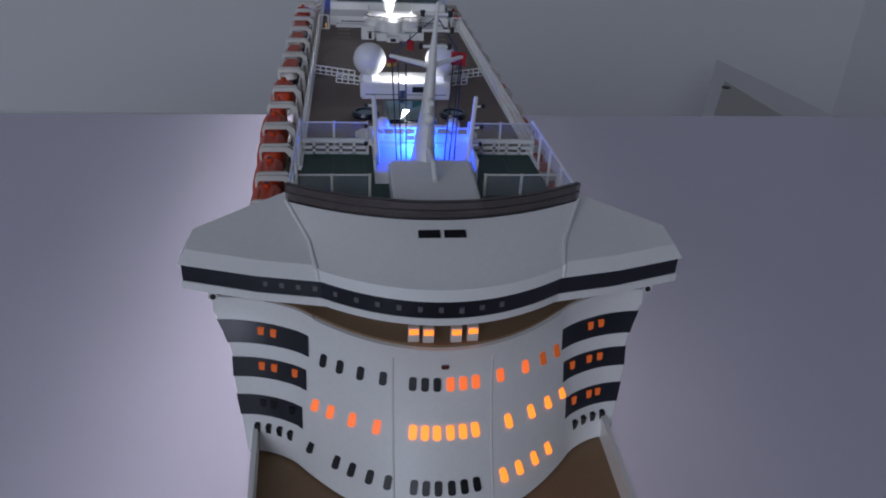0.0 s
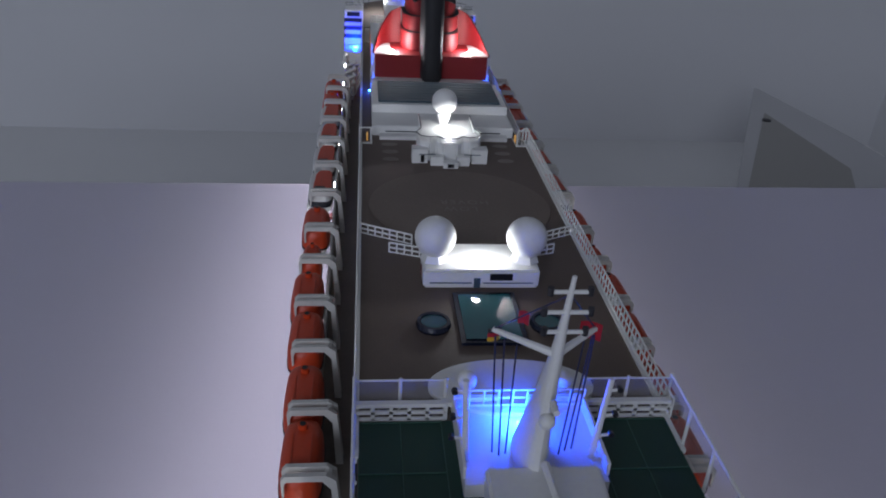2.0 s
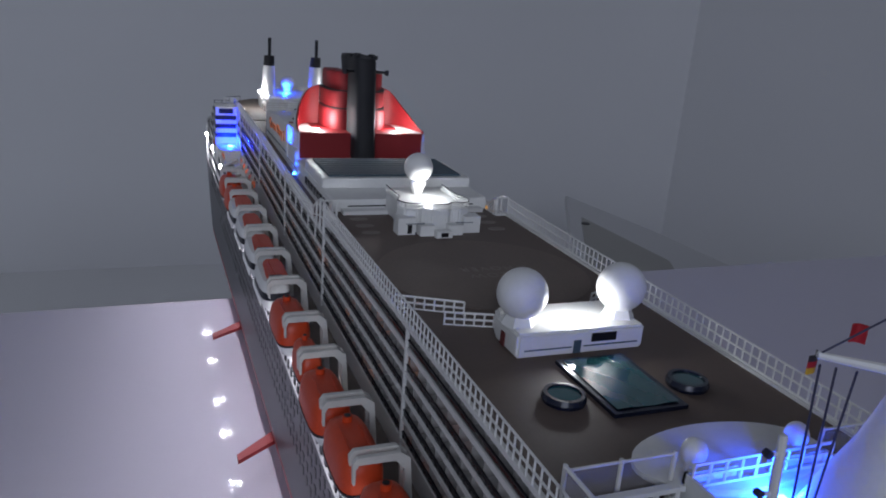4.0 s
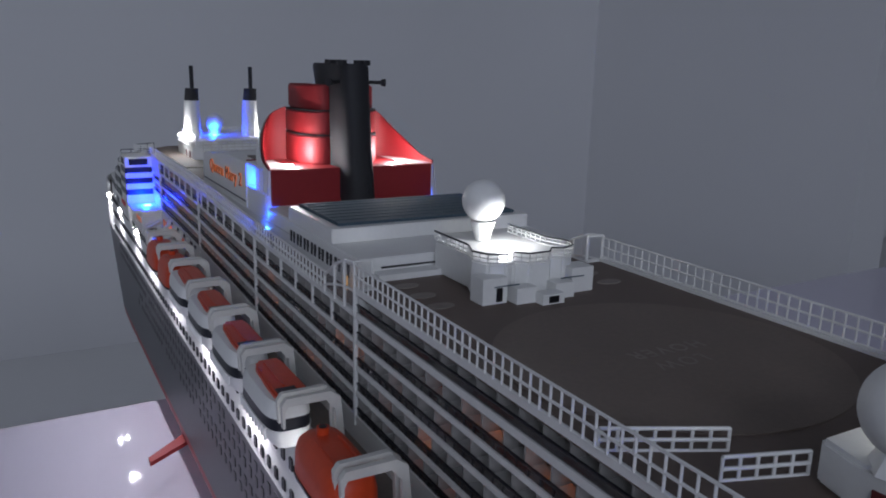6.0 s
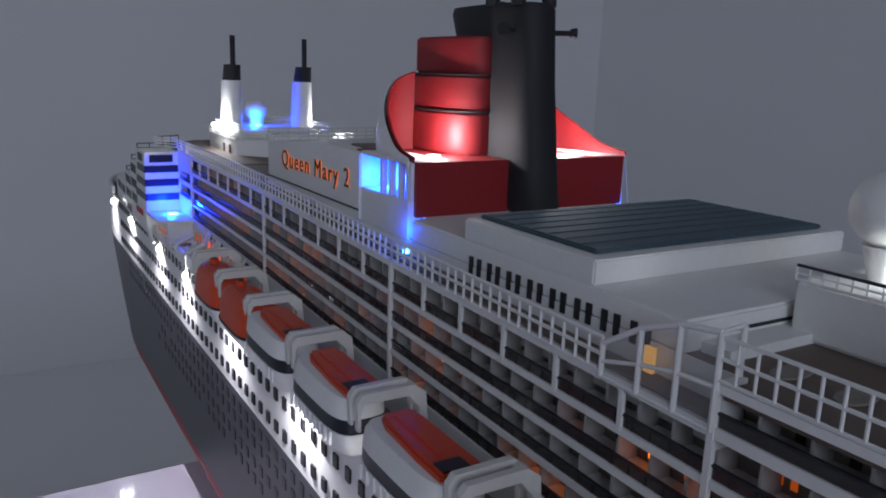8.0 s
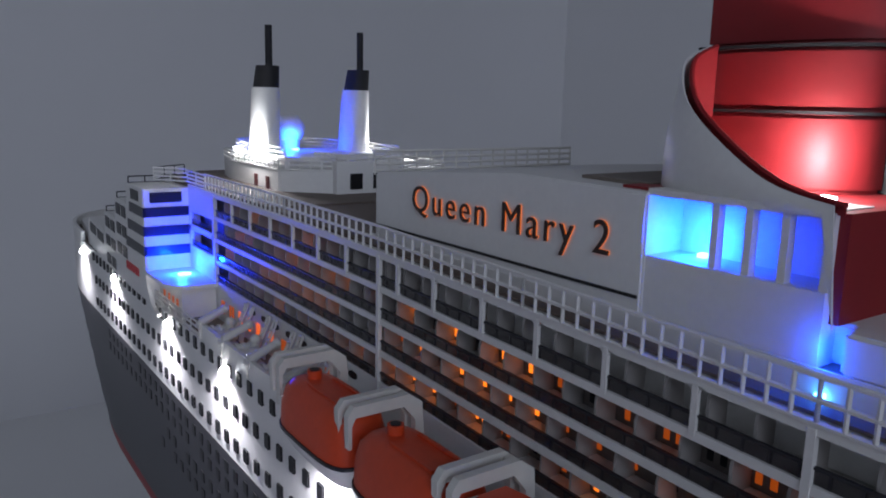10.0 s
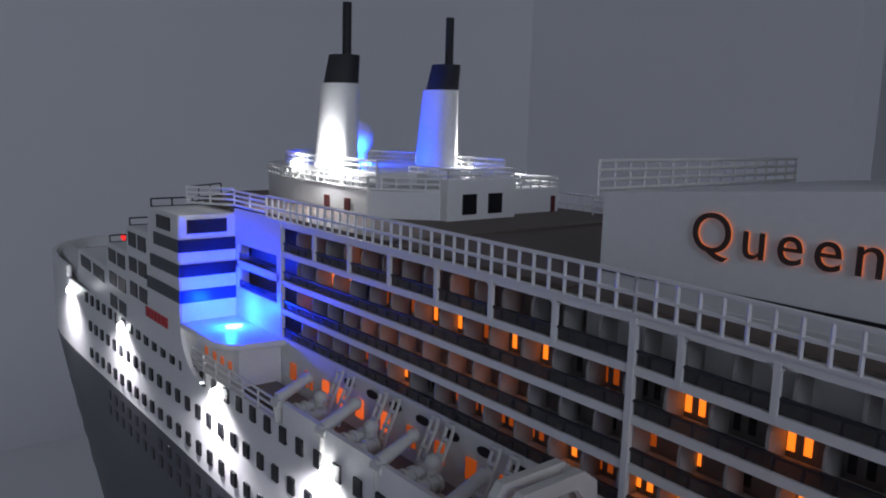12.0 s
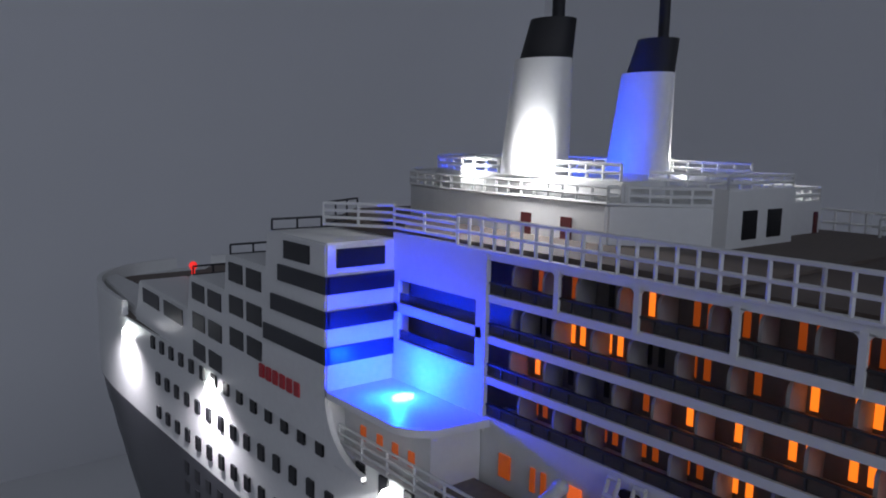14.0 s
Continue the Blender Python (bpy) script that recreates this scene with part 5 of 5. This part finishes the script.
ball(bm, (-0.03, 0.598, 0.8865), 0.0011, 12, 8)
tube(bm, (-0.03, 0.598, 0.8838), (-0.03, 0.598, 0.8865), 0.0005)
part("red_stern_light", bm, LEDR, ship, "small red stern light")

# white bulwark round the very end of the stern
for s in (-1, 1):
    ys = np.linspace(0.61, 0.6755, 26)
    loop = [(s * hull_half(y, 0.872), y) for y in ys] + [(s * max(0.0, hull_half(y, 0.872) - 0.0012), y - 0.0012) for y in ys[::-1]]
    bm = bmesh.new()
    prism(bm, loop if s > 0 else loop[::-1], "z", 0.8715, 0.8765)
    part("stern_bulwark", bm, WHITE, ship, "white bulwark round the stern")


# ---- boats and davits
def boat_shell(rows, n=24):
    bm = bmesh.new()
    rings = []
    for z, rx, ry in rows:
        rings.append([(rx * math.copysign(abs(math.cos(a)) ** 0.5, math.cos(a)), ry * math.copysign(abs(math.sin(a)) ** 0.5, math.sin(a)), z) for a in [2 * math.pi * i / n for i in range(n)]])
    loft(bm, rings)
    return bm


def inboard(y):
    """How far the forward boats hang further in."""
    return 0.0035 * max(0.0, min(1.0, (0.15 - y) / 0.075))


def lifeboat(s, y, kind):
    """One boat hanging outboard in its davits."""
    root = tagged(new("lifeboat"), "orange and white tender with dark windows" if kind == "tender" else "orange enclosed lifeboat with white keel", group="lifeboats along the boat deck")
    root.parent = ship
    k = 0.66 if kind == "small" else 1.0
    L = {"tender": 0.013, "dome": 0.0116, "small": 0.0078}[kind]
    part("boat_hull", boat_shell([(0.8752, 0.0012 * k, L * 0.55), (0.8765, 0.0034 * k, L * 0.86), (0.8788, 0.0048 * k, L * 0.96), (0.8812 if kind == "tender" else 0.8800, 0.0053 * k, L)]), WHITE, root)
    if kind == "tender":
        part("window_band", boat_shell([(0.8812, 0.0051, L * 0.985), (0.8838, 0.0051, L * 0.97)]), BANDBLACK, root)
        part("side_deck", boat_shell([(0.8838, 0.0052, L * 0.975), (0.8862, 0.0049, L * 0.94), (0.8872, 0.0042, L * 0.9)]), WHITE, root)
        bm = bmesh.new()
        prism(bm, [(-s * 0.0045, -L * 0.84), (s * 0.0028, -L * 0.84), (s * 0.0028, -L * 0.3), (s * 0.0022, L * 0.55), (s * 0.0012, L * 0.8), (-s * 0.0038, L * 0.8), (-s * 0.0045, L * 0.5)], "z", 0.8866, 0.8884)
        part("canopy", bm, ORANGE, root, "orange canopy", bevel=0.0005)
        boxes("hatch", DARK, root, (min(-s * 0.002, s * 0.0022), max(-s * 0.002, s * 0.0022), -L * 0.8, -L * 0.58, 0.8882, 0.8887))
        boxes("canopy_ridge", ORANGE, root, (-0.0002, 0.0002, -L * 0.5, L * 0.6, 0.8883, 0.8888))
        for i in range(9):
            yy = -L * 0.72 + L * 1.44 * i / 8
            boxes("hull_rib", WHITE, root, (min(s * 0.0049, s * 0.0054), max(s * 0.0049, s * 0.0054), yy - 0.0002, yy + 0.0002, 0.8786, 0.8812))
    else:
        part("rubbing_strake", boat_shell([(0.8800, 0.0054 * k, L * 1.005), (0.8806, 0.0054 * k, L * 1.005)]), BANDBLACK, root)
        part("canopy", boat_shell([(0.8806, 0.0052 * k, L * 0.985), (0.8842, 0.0051 * k, L * 0.965), (0.8866, 0.0046 * k, L * 0.9), (0.8880, 0.0036 * k, L * 0.78), (0.8884, 0.0022 * k, L * 0.6)]), ORANGE, root, "orange canopy", smooth=60)
        bm = bmesh.new()
        tube(bm, (0, L * 0.5, 0.8875), (0, L * 0.5, 0.8897), 0.0012 * k, n=12)
        part("hatch", bm, ORANGE, root)
        bm = bmesh.new()
        tube(bm, (0, L * 0.5, 0.8895), (0, L * 0.5, 0.88985), 0.0008 * k, n=12)
        part("hatch_window", bm, DARK, root)
        boxes("canopy_ridge", ORANGE, root, (-0.0024 * k, -0.002 * k, -L * 0.55, L * 0.3, 0.8881, 0.8887), (0.002 * k, 0.0024 * k, -L * 0.55, L * 0.3, 0.8881, 0.8887), bevel=0.0001)
        boxes("canopy_seam", LETTER, root, (-0.0028 * k, 0.0028 * k, -L * 0.62, -L * 0.6, 0.888, 0.8885))
    root.location = (s * (0.0507 - inboard(y)), y, -0.001)
    return root


def davit(s, y):
    """A pair of white arms with their falls."""
    root = tagged(new("davit"), "pair of white boat davit arms")
    root.parent = ship
    for dy in (-0.0015, 0.0015):
        bm = bmesh.new()
        loop = [(0.0405, 0.8712), (0.0424, 0.8712), (0.0432, 0.886), (0.0452, 0.8884), (0.0532, 0.8884), (0.0538, 0.8872), (0.0538, 0.8838), (0.0543, 0.8838), (0.0545, 0.8888), (0.0535, 0.8901), (0.0442, 0.8902), (0.042, 0.8886), (0.0412, 0.88)]
        prism(bm, [(s * a, b) for a, b in loop], "y", y + dy - 0.0006, y + dy + 0.0006)
        part("arm", bm, CREAM, root)
    bm = bmesh.new()
    tube(bm, (s * 0.0438, y - 0.0016, 0.8888), (s * 0.0438, y + 0.0016, 0.8888), 0.0009, n=8)
    part("cross_bar", bm, CREAM, root)
    root.location = (-s * inboard(y), 0, -0.0008)
    return root


def boat_winch(s, y):
    """A winch: foot, two flanged drums, a motor and a stubby arm."""
    root = tagged(new("winch"), "off-white boat winch with a stubby arm")
    root.parent = ship
    boxes("foot", CREAM, root, (min(s * 0.0392, s * 0.0442), max(s * 0.0392, s * 0.0442), y - 0.0098, y - 0.0008, 0.8712, 0.8728), bevel=0.0003)
    for dy, r in ((-0.0042, 0.0017), (-0.0078, 0.0014)):
        bm = bmesh.new()
        tube(bm, (s * 0.0405, y + dy, 0.8748), (s * 0.0436, y + dy, 0.8748), r * 0.75, n=14)
        for x in (0.0403, 0.042, 0.0437):
            tube(bm, (s * (x - 0.0003), y + dy, 0.8748), (s * (x + 0.0003), y + dy, 0.8748), r, n=14)
        part("drum", bm, CREAM, root)
    bm = bmesh.new()
    tube(bm, (s * 0.0398, y - 0.006, 0.8728), (s * 0.0398, y - 0.006, 0.877), 0.0012, 0.001, 10)
    ball(bm, (s * 0.0398, y - 0.006, 0.8772), 0.0013, 12, 8)
    part("motor", bm, CREAM, root)
    bm = bmesh.new()
    tube(bm, (s * 0.045, y, 0.8722), (s * 0.0447, y, 0.8768), 0.0009, 0.0011, 10)
    tube(bm, (s * 0.0452, y, 0.8764), (s * 0.0392, y, 0.879), 0.00115, 0.0009, 12)
    ball(bm, (s * 0.039, y, 0.8791), 0.0011, 10, 8)
    tube(bm, (s * 0.0452, y - 0.0014, 0.8756), (s * 0.0452, y + 0.0014, 0.8756), 0.0009, n=10)
    part("arm", bm, CREAM, root)
    return root


def davit_track(s, y):
    """A curved plate with slots, leaning on the wall."""
    bm = bmesh.new()
    curve = [(S + 0.0006 + 0.0032 * math.sin(a) ** 1.5, 0.8722 + 0.0092 * (1 - a / 1.571)) for a in np.linspace(0.05, 1.5, 9)]
    for i, ((xa, za), (xb, zb)) in enumerate(zip(curve, curve[1:])):
        for d in (-0.00075, 0.00075):
            tube(bm, (s * xa, y + d, za), (s * xb, y + d, zb), 0.0003, n=6)
        if i % 2 == 0:
            tube(bm, (s * xa, y - 0.00075, za), (s * xa, y + 0.00075, za), 0.0004, n=6)
    return part("davit_track", bm, CREAM, ship, "off-white slotted davit track")


BOATS = [(0.0755, "dome"), (0.098, "dome"), (0.1248, "dome"), (0.149, "dome"), (0.1715, "small"), (0.1995, "dome"), (0.2355, "tender"), (0.266, "tender"), (0.297, "tender"), (0.327, "tender"), (0.3505, "dome"), (0.3755, "dome")]
for s in (-1, 1):
    for y, kind in BOATS:
        lifeboat(s, y, kind)
    for y in [b[0] - {"dome": 0.0105, "small": 0.0065, "tender": 0.0152}[b[1]] for b in BOATS] + [0.389]:
        davit(s, y)
    # bare davit arms, winches and slotted tracks near the stern
    for i in range(4):
        boat_winch(s, 0.4575 - 0.0163 * i)
    for y in (0.4505, 0.4365, 0.4225, 0.4085):
        for d in (-0.0019, 0.0019):
            davit_track(s, y + d)
    railing([(s * 0.0452, 0.459, 0.8716), (s * 0.0452, 0.499, 0.8716)], 0.0042, 4, 0.0065, 0.00025)

# orange windows and oval ports in the wall above the boat deck
for i, y in enumerate((0.472, 0.4665, 0.4645, 0.459, 0.4535, 0.447, 0.439, 0.4315, 0.424, 0.4165, 0.409)):
    w = 0.0004 if i in (1, 2) else 0.0011
    boxes("deck_window", AMBERDIM if i < 3 or i > 6 else ORANGEWIN, ship, (-S - 0.0001, -S + 0.0006, y - w, y + w, 0.8738, 0.8772), label="orange lit deck window")
for y in (0.4505, 0.443, 0.436, 0.4285, 0.421, 0.4135, 0.406, 0.3985):
    bm = bmesh.new()
    prism(bm, [(y + 0.0016 * math.copysign(abs(math.cos(a)) ** 0.6, math.cos(a)), 0.8793 + 0.0007 * math.sin(a)) for a in np.linspace(0, 2 * math.pi, 16, endpoint=False)], "x", -S - 0.0001, -S + 0.0006)
    part("oval_port", bm, DARK, ship)
boxes("stern_hatch", GREYDECK, ship, (-0.043, -0.0355, 0.4625, 0.479, 0.8708, 0.8722), bevel=0.0003)

# ---- hull windows and the row of white diodes
win = bmesh.new()
box(win, -0.0462, -0.0448, -0.0011, 0.0011, -0.0015, 0.0015)
win = part("hull_window", win, DARK, ship)
win.location = (0.0002, 0.06, 0.862)
stuff = bmesh.new()
for z, dy in ((0.8705, 0.003), (0.862, 0.0), (0.8535, 0.0)):
    y = 0.03 + dy
    while y < 0.585:
        if not (z > 0.87 and y < 0.12):
            if y > 0.12:
                again(win, Matrix.Translation((0.0002, y, z)))
            else:
                box(stuff, -0.0462, -0.0448, y - 0.0011, y + 0.0011, z - 0.0015, z + 0.0015)
        box(stuff, 0.0448, 0.0459, y - 0.0011, y + 0.0011, z - 0.0015, z + 0.0015)
        y += 0.0062
for z in (0.8452, 0.8405, 0.8345, 0.8295):
    y = 0.05
    while y < (0.57 if z > 0.84 else 0.5):
        if rnd.random() < 0.92:
            for s in (-1, 1):
                x = hull_half(y, z)
                box(stuff, min(s * (x - 0.001), s * (x + 0.0002)), max(s * (x - 0.001), s * (x + 0.0002)), y - 0.0012, y + 0.0012, z - 0.0014, z + 0.0014)
        y += 0.0062
tagged(part("hull_port_rest", stuff, DARK, ship), "rows of dark hull ports", kind="stuff")
for s in (-1, 1):
    for y in (0.0475, 0.1035, 0.1595, 0.2155, 0.2715, 0.3275, 0.383, 0.439, 0.4843, 0.5484, 0.604):
        x = s * (hull_half(y, 0.862) + 0.0012)
        bm = bmesh.new()
        ball(bm, (x - s * 0.001, y, 0.8692), 0.0015, 14, 10)
        part("led", bm, LEDW, ship, "white light emitting diode")
        spot = lamp("hull_led_light", "SPOT", (x + s * 0.0034, y, 0.8692), 0.06 if s < 0 else 0.03, (0.9, 0.87, 1.0), 0.0008, (x + s * 0.0030, y, 0.8655))
        spot.data.spot_size, spot.data.spot_blend = radians(150), 0.9
boxes("led", LEDB, ship, (-0.0006, 0.0008, 0.0548, 0.0562, 0.9098, 0.9103), label="blue light emitting diode")
lamp("mast_led_light", "POINT", (-0.0008, 0.0555, 0.9128), 0.032, (0.006, 0.06, 1.0), 0.0008)
